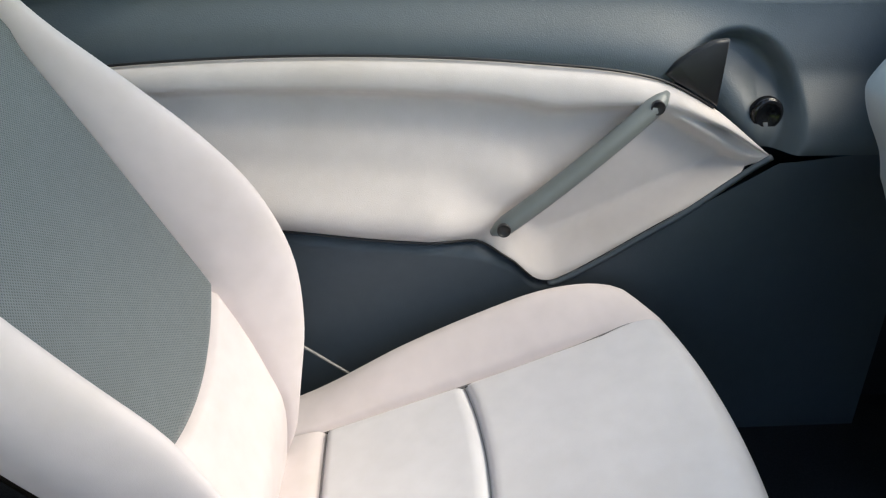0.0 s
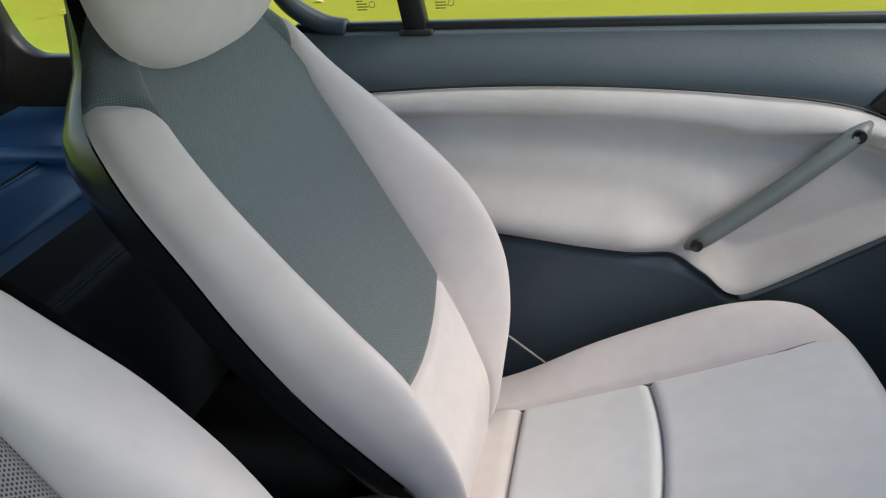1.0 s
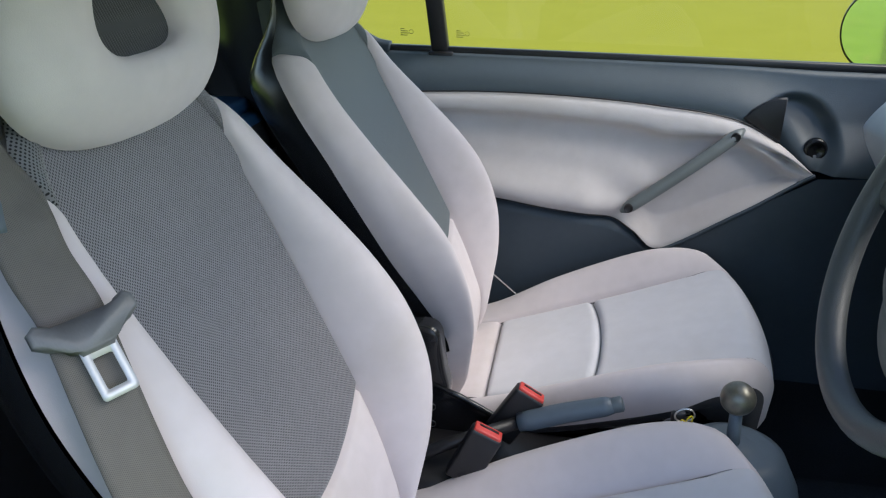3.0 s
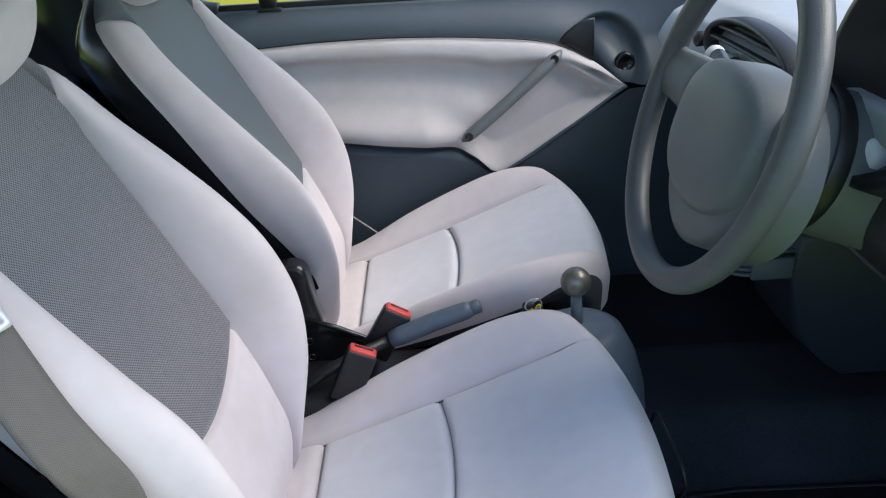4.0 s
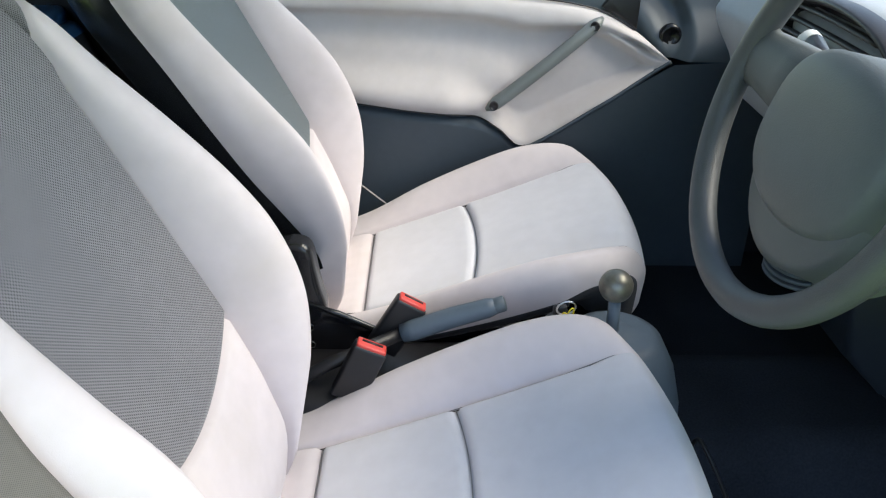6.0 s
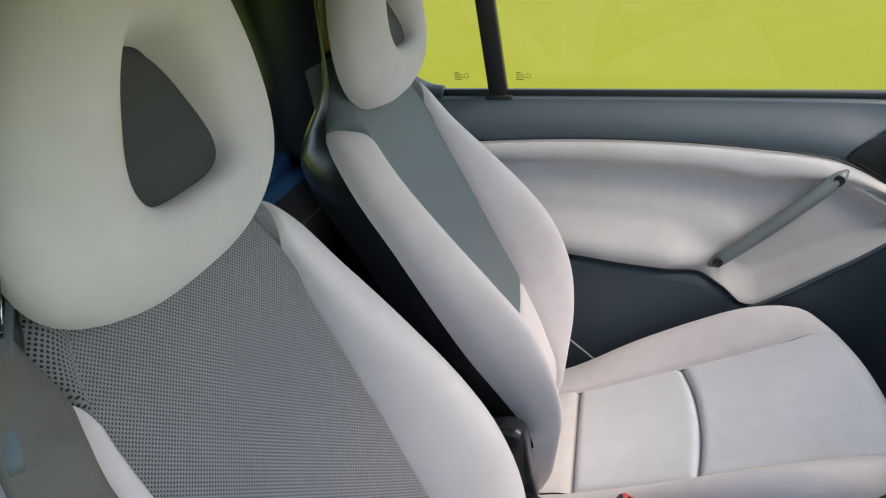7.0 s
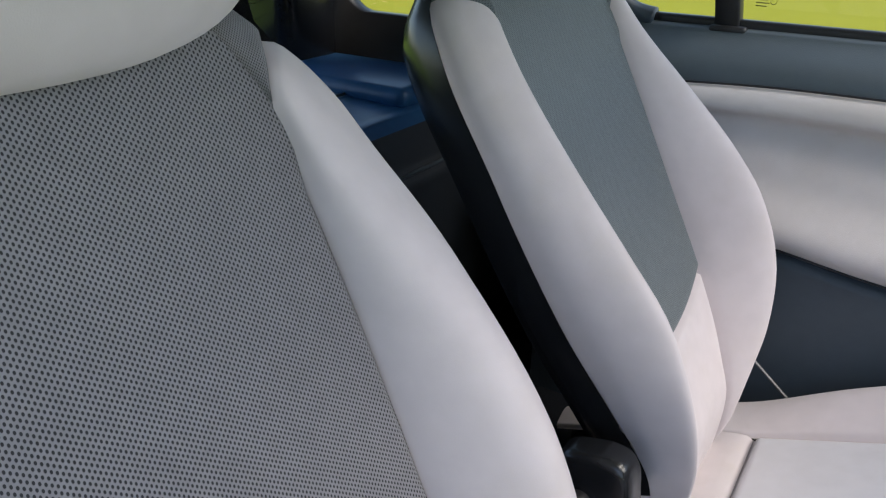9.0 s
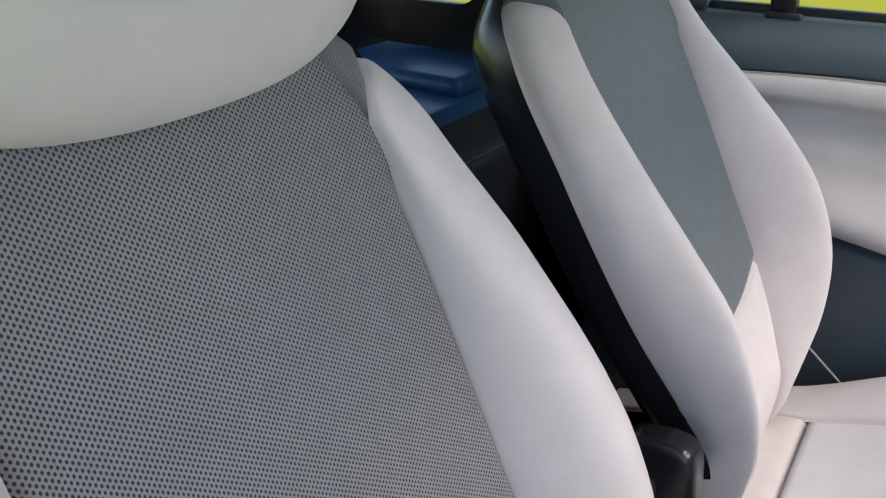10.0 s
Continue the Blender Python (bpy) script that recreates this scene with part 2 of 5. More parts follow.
def curve_table(table, x):
    """Catmull-Rom interpolation in a table of (x, value)."""
    if x <= table[0][0]:
        return table[0][1]
    if x >= table[-1][0]:
        return table[-1][1]
    for i in range(len(table) - 1):
        (x0, y0), (x1, y1) = table[i], table[i + 1]
        if x <= x1:
            h = x1 - x0
            m0 = (y1 - table[i - 1][1]) / (x1 - table[i - 1][0]) if i > 0 else (y1 - y0) / h
            m1 = (table[i + 2][1] - y0) / (table[i + 2][0] - x0) if i + 2 < len(table) else (y1 - y0) / h
            t = (x - x0) / h
            return ((2 * t**3 - 3 * t**2 + 1) * y0 + (t**3 - 2 * t**2 + t) * h * m0 + (-2 * t**3 + 3 * t**2) * y1 + (t**3 - t**2) * h * m1)


def smooth(a, b, x):
    t = min(1, max(0, (x - a) / (b - a)))
    return t * t * (3 - 2 * t)


def grid(f, us, vs, uv=None, loop=False, bm=None):
    """A sheet of quads through f(u, v)."""
    bm = bm or bmesh.new()
    lay = bm.loops.layers.uv.verify() if uv else None
    rows = [[bm.verts.new(f(u, v)) for v in vs] for u in us]
    n = len(us)
    for i in range(n if loop else n - 1):
        for j in range(len(vs) - 1):
            a, b = i, (i + 1) % n
            fc = bm.faces.new((rows[a][j], rows[b][j], rows[b][j + 1], rows[a][j + 1]))
            if lay:
                for lp, (p, q) in zip(fc.loops, ((a, j), (b, j), (b, j + 1), (a, j + 1))):
                    lp[lay].uv = uv(us[p], vs[q])
    return bm


def steps(n, lo=0.0, hi=1.0, tight=0.0):
    """n + 1 numbers from lo to hi, closer together at both ends."""
    out = []
    for i in range(n + 1):
        t = i / n
        t = (1 - tight) * t + tight * (0.5 - 0.5 * math.cos(math.pi * t))
        out.append(lo + (hi - lo) * t)
    return out


def box(lo, hi, bevel=0.004, seg=2, bm=None, m=None):
    bm = bm or bmesh.new()
    made = bmesh.ops.create_cube(bm, size=1.0)
    c = [(a + b) / 2 for a, b in zip(lo, hi)]
    s = [b - a for a, b in zip(lo, hi)]
    mm = Matrix.Translation(c) @ Matrix.Diagonal((*s, 1))
    bmesh.ops.transform(bm, matrix=(m @ mm) if m else mm, verts=made["verts"])
    if bevel:
        es = {e for v in made["verts"] for e in v.link_edges}
        bmesh.ops.bevel(bm, geom=list(es), offset=bevel, segments=seg, profile=0.5, affect="EDGES")
    return bm


def prism(outline, axis, lo, hi, bevel=0.0, seg=2, bm=None, m=None):
    """An outline (pairs) pushed along an axis from lo to hi. Pairs are the other two axes in order."""
    bm = bm or bmesh.new()

    def at(p, h):
        v = {"x": (h, p[0], p[1]), "y": (p[0], h, p[1]), "z": (p[0], p[1], h)}[axis]
        return (m @ Vector(v)) if m else v
    a = [bm.verts.new(at(p, lo)) for p in outline]
    b = [bm.verts.new(at(p, hi)) for p in outline]
    n = len(outline)
    caps = [bm.faces.new(a), bm.faces.new(b[::-1])]
    for i in range(n):
        bm.faces.new((a[i], b[i], b[(i + 1) % n], a[(i + 1) % n]))
    if bevel:
        es = {e for f in caps for e in f.edges}
        bmesh.ops.bevel(bm, geom=list(es), offset=bevel, segments=seg, profile=0.5, affect="EDGES")
    return bm


def pillow(outline, y0, y1, r, n=5):
    """An outline in x, z pushed along y from y0 to y1, rounded by r at y1."""
    c = (sum(p[0] for p in outline) / len(outline), sum(p[1] for p in outline) / len(outline))
    way = 1 if y1 > y0 else -1
    stages = [(0.0, y0)] + [(r * (1 - math.cos(a)), y1 - way * r * (1 - math.sin(a))) for a in steps(n, 0, math.pi / 2)] + [(1.0, y1 + way * 0.0005)]

    def f(u, v):
        x, z = outline[u]
        inset, y = stages[v]
        k = 0.02 if inset == 1.0 else 1 - inset / max(0.01, math.hypot(x - c[0], z - c[1]))
        return (c[0] + (x - c[0]) * k, y, c[1] + (z - c[1]) * k)
    return grid(f, list(range(len(outline))), list(range(len(stages))), loop=True)


def spline(points, n):
    """n + 1 points along a smooth curve through the given ones."""
    p = [Vector(q) for q in points]
    out = []
    for k in range(n + 1):
        f = k / n * (len(p) - 1)
        i = min(int(f), len(p) - 2)
        t = f - i
        a, b, c, d = p[max(i - 1, 0)], p[i], p[i + 1], p[min(i + 2, len(p) - 1)]
        out.append(0.5 * (2 * b + (c - a) * t + (2 * a - 5 * b + 4 * c - d) * t * t + (3 * b - a - 3 * c + d) * t**3))
    return out


def tube(points, radius, seg=12, closed=False, bm=None, flat=1.0, up=(0, 0, 1), caps=True, uv=False):
    """A tube along points; radius a number or one for each; flat squeezes it along up."""
    bm = bm or bmesh.new()
    pts = [Vector(p) for p in points]
    n = len(pts)
    rings = []
    up = Vector(up)
    for i, p in enumerate(pts):
        a = pts[(i - 1) % n] if closed or i > 0 else p
        b = pts[(i + 1) % n] if closed or i < n - 1 else p
        d = (b - a).normalized()
        s = d.cross(up).normalized()
        w = s.cross(d).normalized()
        r = radius[i] if isinstance(radius, (list, tuple)) else radius
        rings.append([bm.verts.new(p + s * (r * math.cos(2 * math.pi * k / seg)) + w * (r * flat * math.sin(2 * math.pi * k / seg))) for k in range(seg)])
    for i in range(n if closed else n - 1):
        a, b = rings[i], rings[(i + 1) % n]
        for k in range(seg):
            bm.faces.new((a[k], a[(k + 1) % seg], b[(k + 1) % seg], b[k]))
    if not closed and caps:
        bm.faces.new(rings[0][::-1])
        bm.faces.new(rings[-1])
    return bm


def lathe(profile, origin, axis, seg=32, bm=None):
    """profile: (distance along axis, radius) pairs, turned round the axis."""
    bm = bm or bmesh.new()
    z = Vector(axis).normalized()
    x = z.orthogonal().normalized()
    y = z.cross(x)
    o = Vector(origin)
    rings = []
    for h, r in profile:
        if r < 1e-6:
            rings.append([bm.verts.new(o + z * h)])
        else:
            rings.append([bm.verts.new(o + z * h + x * (r * math.cos(2 * math.pi * k / seg)) + y * (r * math.sin(2 * math.pi * k / seg))) for k in range(seg)])
    for a, b in zip(rings, rings[1:]):
        for k in range(seg):
            j = (k + 1) % seg
            if len(a) == 1 and len(b) == 1:
                continue
            if len(a) == 1:
                bm.faces.new((a[0], b[k], b[j]))
            elif len(b) == 1:
                bm.faces.new((a[k], b[0], a[j]))
            else:
                bm.faces.new((a[k], b[k], b[j], a[j]))
    return bm


def ribbon(points, normals, width, thick=0.0016, bm=None):
    """A strap along points, width across; normals face out of it."""
    bm = bm or bmesh.new()
    lay = bm.loops.layers.uv.verify()
    pts = [Vector(p) for p in points]
    n = len(pts)
    rows, run = [], [0.0]
    for i, p in enumerate(pts):
        d = (pts[min(i + 1, n - 1)] - pts[max(i - 1, 0)]).normalized()
        nn = Vector(normals[i]).normalized()
        s = d.cross(nn).normalized()
        nn = s.cross(d).normalized()
        if i:
            run.append(run[-1] + (p - pts[i - 1]).length)
        w = width[i] if isinstance(width, (list, tuple)) else width
        row = []
        for k in range(9):
            q = -1 + k / 4
            row.append((bm.verts.new(p + s * (w / 2 * q) + nn * (thick / 2 + 0.0006 * (1 - q * q))), bm.verts.new(p + s * (w / 2 * q) - nn * thick / 2), q * w / 2))
        rows.append(row)
    for i in range(n - 1):
        for k in range(8):
            for side in (0, 1):
                vs = [(i, k), (i + 1, k), (i + 1, k + 1), (i, k + 1)]
                fc = bm.faces.new([rows[a][b][side] for a, b in (vs if side == 0 else vs[::-1])])
                for lp, (a, b) in zip(fc.loops, vs if side == 0 else vs[::-1]):
                    lp[lay].uv = (rows[a][b][2], run[a])
        for k in (0, 8):
            bm.faces.new((rows[i][k][0], rows[i][k][1], rows[i + 1][k][1], rows[i + 1][k][0]))
    return bm


# ---------------------------------------------------------------- the setting: lawn, car body
AHEAD = (0.006, 0.079, -0.010)
BETWEEN = (0.002, 0.068, -0.008)
BEHIND = (0.006, 0.032, 0.013)
FLOOR = 0.45


def structure(name, bm, material, label):
    return tagged(part(name, bm, material), label, kind="structure")


def ground_bm():
    def f(u, v):
        r = 300 * u**3
        return (r * math.cos(v), 0.5 + r * math.sin(v), 0.03 * math.sin(r * math.cos(v) * 0.9) * math.sin(r * math.sin(v) * 0.7) * min(1, r / 6))
    bm = grid(f, steps(60, 0.01, 1), [2 * math.pi * k / 72 for k in range(73)])
    bmesh.ops.remove_doubles(bm, verts=bm.verts, dist=0.0005)
    return bm


structure("ground", ground_bm(), M_GRASS, "mown green lawn, yellower beside the parked car")

# floor with centre tunnel
def floor_z(y):
    return FLOOR + 0.09 * smooth(0.26, 0.31, y) * (1 - smooth(0.49, 0.54, y))


structure("floor", grid(lambda u, v: (u, v, floor_z(v) + 0.22 * smooth(0.85, 1.15, u)), steps(20, -1.12, 1.2), steps(60, -0.26, 1.02)), M_CARPET, "black carpet over the car floor and tunnel")
structure("floor_underside", box((-1.2, -0.28, 0.25), (1.25, 1.0, 0.43), 0.01), M_BLACK, "black underside of the car floor")


seal_path = spline([(0.95, -0.268, 0.525), (0.7, -0.268, 0.54), (0.42, -0.268, 0.560), (0.17, -0.268, 0.588), (0.07, -0.268, 0.600), (-0.06, -0.268, 0.625), (-0.165, -0.268, 0.672), (-0.21, -0.268, 0.715), (-0.262, -0.268, 0.787), (-0.32, -0.268, 0.90), (-0.38, -0.268, 1.03), (-0.46, -0.265, 1.2), (-0.52, -0.25, 1.42)], 110)
seal_path = [p + Vector((0.008, 0.066, 0.003)) for p in seal_path]


def sill_point(k, v):
    """Painted sill: from the inside of the seal outwards and down."""
    prof = [(0.034, -0.36), (0.018, -0.03), (0.012, -0.014), (-0.016, -0.012), (-0.030, -0.018), (-0.046, -0.020), (-0.060, -0.034), (-0.085, -0.07), (-0.098, -0.15), (-0.08, -0.30)]
    f = v * (len(prof) - 1)
    i = min(int(f), len(prof) - 2)
    t = f - i
    a, b = prof[i][0] * (1 - t) + prof[i + 1][0] * t, prof[i][1] * (1 - t) + prof[i + 1][1] * t
    p = seal_path[k]
    d = (seal_path[min(k + 1, 110)] - seal_path[max(k - 1, 0)]).normalized()
    return p + Vector((0, a, 0)) + Vector((-d.z, 0, d.x)) * -b


structure("door_sill", grid(sill_point, list(range(111)), steps(36)), M_PAINT, "dark blue-grey painted door sill of the open side")
structure("door_seal", tube(seal_path, 0.011, 10, flat=0.8), M_SEAL, "grey rubber seal round the door opening")
structure("sill_trim", tube([(p[0], p[1] - 0.022, p[2] - 0.004) for p in seal_path], 0.009, 10, flat=0.7), M_SILL, "grey metal edge along the sill")
structure("sill_bead", tube([(p[0], p[1] - 0.037, p[2] - 0.012) for p in seal_path], 0.004, 8), M_SEAL, "thin rubber bead along the sill")

# rear: luggage cover, panel, tailgate
structure("wall_rear", box((-1.16, -0.28, 0.40), (-1.10, 1.04, 0.93), 0.01), M_BLACK, "black lower tailgate lining")


def frame_bm(outer, inner, f, n=16):
    """A frame between two rounded rectangles (x0, x1, z0, z1, radius), laid into space by f(a, b, depth)."""
    def ring(x0, x1, z0, z1, r):
        pts = []
        for cx, cz, a0 in ((x1 - r, z1 - r, 0), (x0 + r, z1 - r, 90), (x0 + r, z0 + r, 180), (x1 - r, z0 + r, 270)):
            for k in range(n + 1):
                a = radians(a0 + 90 * k / n)
                pts.append((cx + r * math.cos(a), cz + r * math.sin(a)))
        return pts
    o, i = ring(*outer), ring(*inner)
    stages = [(o, 0.0), (o, 0.02), (i, 0.02), (i, 0.0), (i, -0.01), (o, -0.01), (o, 0.0)]
    return grid(lambda u, v: f(*stages[v][0][u], stages[v][1]), list(range(len(o))), list(range(len(stages))), loop=True)


def tail(a, b, d):
    """Tailgate plane: a across, b up, d into the car."""
    return (-1.05 + 0.30 * (b - 0.96) + d, a + 0.035, b + 0.03)


def side(a, b, d):
    """Passenger's side plane above the sill: a ahead, b up, d inwards."""
    lean = max(0.0, b - 1.04) * 0.28
    return (a - 0.008, 1.040 - lean - d, b)


structure("tailgate_frame", frame_bm((-0.30, 1.04, 0.80, 1.50, 0.04), (-0.18, 0.89, 0.872, 1.30, 0.06), tail), M_BLACK, "black plastic frame round the rear window")
structure("wall_side", frame_bm((-1.16, -0.495, 0.40, 1.52, 0.03), (-0.95, -0.76, 1.00, 1.42, 0.055), side), M_BLACK, "black plastic rear side wall with a small window")
structure("rear_window", grid(lambda u, v: tail(u, v, 0.004), steps(8, -0.2, 0.9), steps(6, 0.86, 1.32)), M_CLEAR, "clear rear window with thin heater lines").visible_shadow = False
structure("rear_side_window", grid(lambda u, v: side(u, v, 0.004), steps(4, -0.97, -0.75), steps(4, 0.99, 1.44)), M_GLASS, "small tinted rear side window").visible_shadow = False
for k in range(13):
    z = 0.90 + 0.029 * k
    structure("heater_line", tube([Vector(tail(a, z, 0.009)) for a in steps(10, -0.16, 0.87)], 0.0007, 6), M_WIRE, "thin brown heater line on the rear window")
structure("pillar_rear", box((-1.13, 0.88, 0.84), (-0.96, 1.02, 1.50), 0.03, 4), M_SHELL, "glossy black rear corner pillar")
structure("wall_right", box((-1.16, -0.27, 0.40), (-0.50, -0.23, 1.50), 0.015), M_BLACK, "black rear side wall behind the open door")

# roof: headliner at the rear, glass panel further forward
structure("ceiling", prism([(-0.90, 1.262), (-0.42, 1.40), (-0.10, 1.43), (0.17, 1.44), (0.17, 1.47), (-0.42, 1.47), (-0.90, 1.30), (-1.12, 1.30), (-1.12, 1.27)], "y", -0.29, 1.0, 0.004), M_LINER, "pale grey-green fabric headliner")
structure("roof_rail_left", box((-0.5, 0.84, 1.40), (0.55, 0.98, 1.50), 0.02), M_BLACK, "black roof rail over the passenger's door")
# rail out of view; its downward curve is shaped to shade the head restraint
rail_run = spline([(0.55, 0, 1.45), (0.1, 0, 1.45), (-0.15, 0, 1.43), (-0.30, 0, 1.38), (-0.42, 0, 1.30), (-0.50, 0, 1.20), (-0.54, 0, 1.08)], 40)
RAIL = []
for k in range(41):
    d = (rail_run[min(k + 1, 40)] - rail_run[max(k - 1, 0)]).normalized()
    RAIL.append((rail_run[k].x, rail_run[k].z, -d.z, d.x))
structure("roof_rail_right", grid(lambda k, v: (RAIL[k][0] + 0.06 * math.cos(v) * RAIL[k][2], -0.235 + 0.05 * math.sin(v), RAIL[k][1] + 0.06 * math.cos(v) * RAIL[k][3]), list(range(len(RAIL))), steps(14, 0, 2 * math.pi)), M_BLACK, "unseen black roof rail curved down to shade the driver's head restraint")
structure("roof_header", box((0.355, -0.3, 1.40), (0.5, 0.95, 1.47), 0.02), M_LINER, "pale fabric strip above the windscreen")
structure("roof_glass", grid(lambda u, v: (u, v, 1.475), steps(3, 0.16, 0.37), steps(3, -0.28, 0.9)), M_CLEAR, "clear glass roof panel").visible_shadow = False
structure("rear_header", box((-0.95, -0.28, 1.222), (-0.86, 0.90, 1.264), 0.012, 3), M_BLACK, "black bar above the rear window")

# added out of view to hold back low skylight from the open side
structure("wall_light_block", box((-8, -4.9, 0), (7, -4.6, 1.2), 0.02), M_TIMBER, "unseen low wall added to cut light from the open side")

# front: windscreen pillars, bulkhead
structure("bulkhead", box((1.18, -0.3, 0.40), (1.24, 1.02, 1.0), 0.01), M_CARPET, "black carpeted bulkhead in the footwell")
structure("windscreen", grid(lambda u, v: (1.15 - 0.68 * v, u, 0.99 + 0.44 * v), steps(4, -0.28, 0.98), steps(4)), M_CLEAR, "clear windscreen").visible_shadow = False
structure("pillar_front_left", tube([(0.66, 0.985, 0.98), (0.62, 0.97, 1.06), (0.52, 0.92, 1.25), (0.40, 0.88, 1.46)], [0.05, 0.042, 0.035, 0.035], 12), M_NAVY, "dark grey windscreen pillar")
structure("pillar_front_right", tube([(1.05, -0.20, 0.98), (0.80, -0.19, 1.25), (0.50, -0.18, 1.46)], 0.03, 12), M_NAVY, "dark grey windscreen pillar of the open side")
structure("scuttle", grid(lambda u, v: (0.93 + 0.3 * u, v, 1.0 - 0.02 * u), steps(4), steps(10, -0.3, 1.0)), M_BLACK, "black cowl under the windscreen")
structure("wall_front_right", box((0.93, -0.27, 0.40), (1.24, -0.23, 1.0), 0.015), M_BLACK, "black side wall of the footwell")

structure("wall_front_left", box((0.62, 0.96, 0.40), (1.24, 1.02, 1.02), 0.015), M_CARPET, "black carpeted side wall of the passenger's footwell")

# raised luggage cover behind the seats
def cover_f(u, v):
    prof = [(-0.62, 0.52), (-0.63, 0.74), (-0.64, 0.80), (-0.655, 0.82), (-0.67, 0.87), (-0.685, 0.885), (-0.80, 0.89), (-0.802, 0.892), (-0.92, 0.888), (-1.0, 0.885), (-1.06, 0.875)]
    k = v * (len(prof) - 1)
    i = min(int(k), len(prof) - 2)
    t = k - i
    return (prof[i][0] * (1 - t) + prof[i + 1][0] * t, u, prof[i][1] * (1 - t) + prof[i + 1][1] * t)


cover = thing("luggage_cover", (-0.8, 0.4, 0.5), "dark blue-grey plastic luggage cover behind the seats, sky-tinted on top", "cover", shift=BEHIND)
# the top takes the reflected-sky blue, the front is painted darker
part("panel", grid(cover_f, steps(30, -0.27, 1.0), steps(36, 0.4, 1.0)), M_SKY_BLUE, cover)
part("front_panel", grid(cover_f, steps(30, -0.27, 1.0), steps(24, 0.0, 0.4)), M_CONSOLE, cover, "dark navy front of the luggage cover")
part("rib", tube([(-0.645, -0.25, 0.812), (-0.645, 0.98, 0.812)], 0.003, 8), M_DARK, cover)
part("rib", tube([(-0.81, -0.25, 0.893), (-0.81, 0.98, 0.893)], 0.0025, 8), M_NAVY, cover)
part("corner_cap", box((-1.0, 0.80, 0.880), (-0.70, 0.985, 0.914), 0.015, 4), M_SKY_BLUE, cover, "raised blue corner moulding")
part("corner_cap", box((-1.0, 0.33, 0.86), (-0.87, 0.56, 0.930), 0.02, 4), M_SKY_BLUE, cover, "raised blue moulding with black edge")
part("edge_trim", tube(spline([(-0.96, 0.20, 0.885), (-0.97, 0.30, 0.895), (-0.98, 0.355, 0.925), (-0.985, 0.43, 0.938), (-0.985, 0.57, 0.934)], 24), 0.015, 10, flat=0.6), M_BLACK, cover)
part("red_tab", box((-1.0, 0.80, 0.908), (-0.965, 0.835, 0.922), 0.004), M_RED, cover, "small orange-red release tab")


# ---------------------------------------------------------------- seats
def BK(y, r, d):
    """Backrest space: y across, r up the back, d out of it."""
    return Vector((-0.215 - 0.51 * r + 0.86 * d, y, 0.80 + 0.86 * r + 0.51 * d))


def CU(y, u, h):
    return Vector((-0.14 + 0.944 * u - 0.33 * h, y, 0.605 + 0.33 * u + 0.944 * h))


# the backrest by height r: half width of the middle, crest of the side bolster, outer edge of its cover
WI = [(-0.24, 0.100), (-0.158, 0.116), (-0.08, 0.129), (0.0, 0.136), (0.10, 0.140), (0.2, 0.141), (0.3, 0.137), (0.33, 0.131), (0.37, 0.112), (0.40, 0.094), (0.44, 0.080)]
CY = [(-0.24, 0.108), (-0.17, 0.128), (-0.10, 0.150), (-0.03, 0.171), (0.05, 0.176), (0.12, 0.178), (0.20, 0.170), (0.28, 0.157), (0.34, 0.146), (0.37, 0.132), (0.40, 0.110), (0.44, 0.094)]
CD = [(-0.24, -0.040), (-0.17, 0.000), (-0.10, 0.044), (-0.03, 0.072), (0.05, 0.080), (0.12, 0.067), (0.20, 0.044), (0.28, 0.021), (0.34, 0.010), (0.37, 0.002), (0.44, 0.0)]
WO = [(-0.24, 0.128), (-0.17, 0.155), (-0.10, 0.172), (-0.03, 0.191), (0.05, 0.208), (0.12, 0.218), (0.20, 0.217), (0.28, 0.200), (0.34, 0.180), (0.37, 0.164), (0.40, 0.138), (0.44, 0.104)]
OD = [(-0.24, -0.06), (-0.17, -0.02), (-0.10, 0.010), (-0.03, 0.012), (0.05, 0.007), (0.12, 0.005), (0.20, -0.001), (0.28, -0.012), (0.34, -0.017), (0.37, -0.020), (0.44, -0.024)]
D0 = [(-0.24, -0.060), (-0.16, -0.012), (-0.11, -0.004), (-0.06, 0.0), (0.0, 0.001), (0.1, 0.0), (0.44, 0.0)]


def widen(puff, r):
    """Extra width of a bolster; a well-padded one keeps it up to the shoulder."""
    return puff * (smooth(0.40, 0.30, r) if puff > 0.02 else smooth(0.36, 0.2, r))


def back_pt(a, r, sink=0.0, puff=0.0, low=-1.0):
    """The front of the backrest; a is 1 at the seam between middle and bolster, 2 at the outer edge; puff widens the bolster, which is rolled in above its lower end."""
    s, t = (1 if a >= 0 else -1), abs(a)
    wi, base = curve_table(WI, r), curve_table(D0, r)
    if t <= 1:
        y, d = wi * t, base - 0.004 * (1 - t * t)
    else:
        q = t - 1
        yc, dc, yo, do = curve_table(CY, r), curve_table(CD, r), curve_table(WO, r) + widen(puff, r), curve_table(OD, r)
        tuck = 1 - smooth(low, low + 0.045, r)
        dc, do = dc - 0.045 * tuck * tuck, do - 0.02 * tuck * tuck
        # a parabola from the seam over the crest to the outer edge, turned in at the very edge
        ky, kd = 2 * yc - (wi + yo) / 2, 2 * dc - (base + do) / 2
        y = (1 - q) ** 2 * wi + 2 * q * (1 - q) * ky + q * q * yo - 0.005 * smooth(0.9, 1.0, q)
        d = (1 - q) ** 2 * base + 2 * q * (1 - q) * kd + q * q * do - 0.014 * smooth(0.85, 1.0, q)
    return BK(s * y, r, d - sink)


WC = [(-0.3, 0.118), (0, 0.126), (0.43, 0.137), (1.0, 0.148), (1.4, 0.141)]
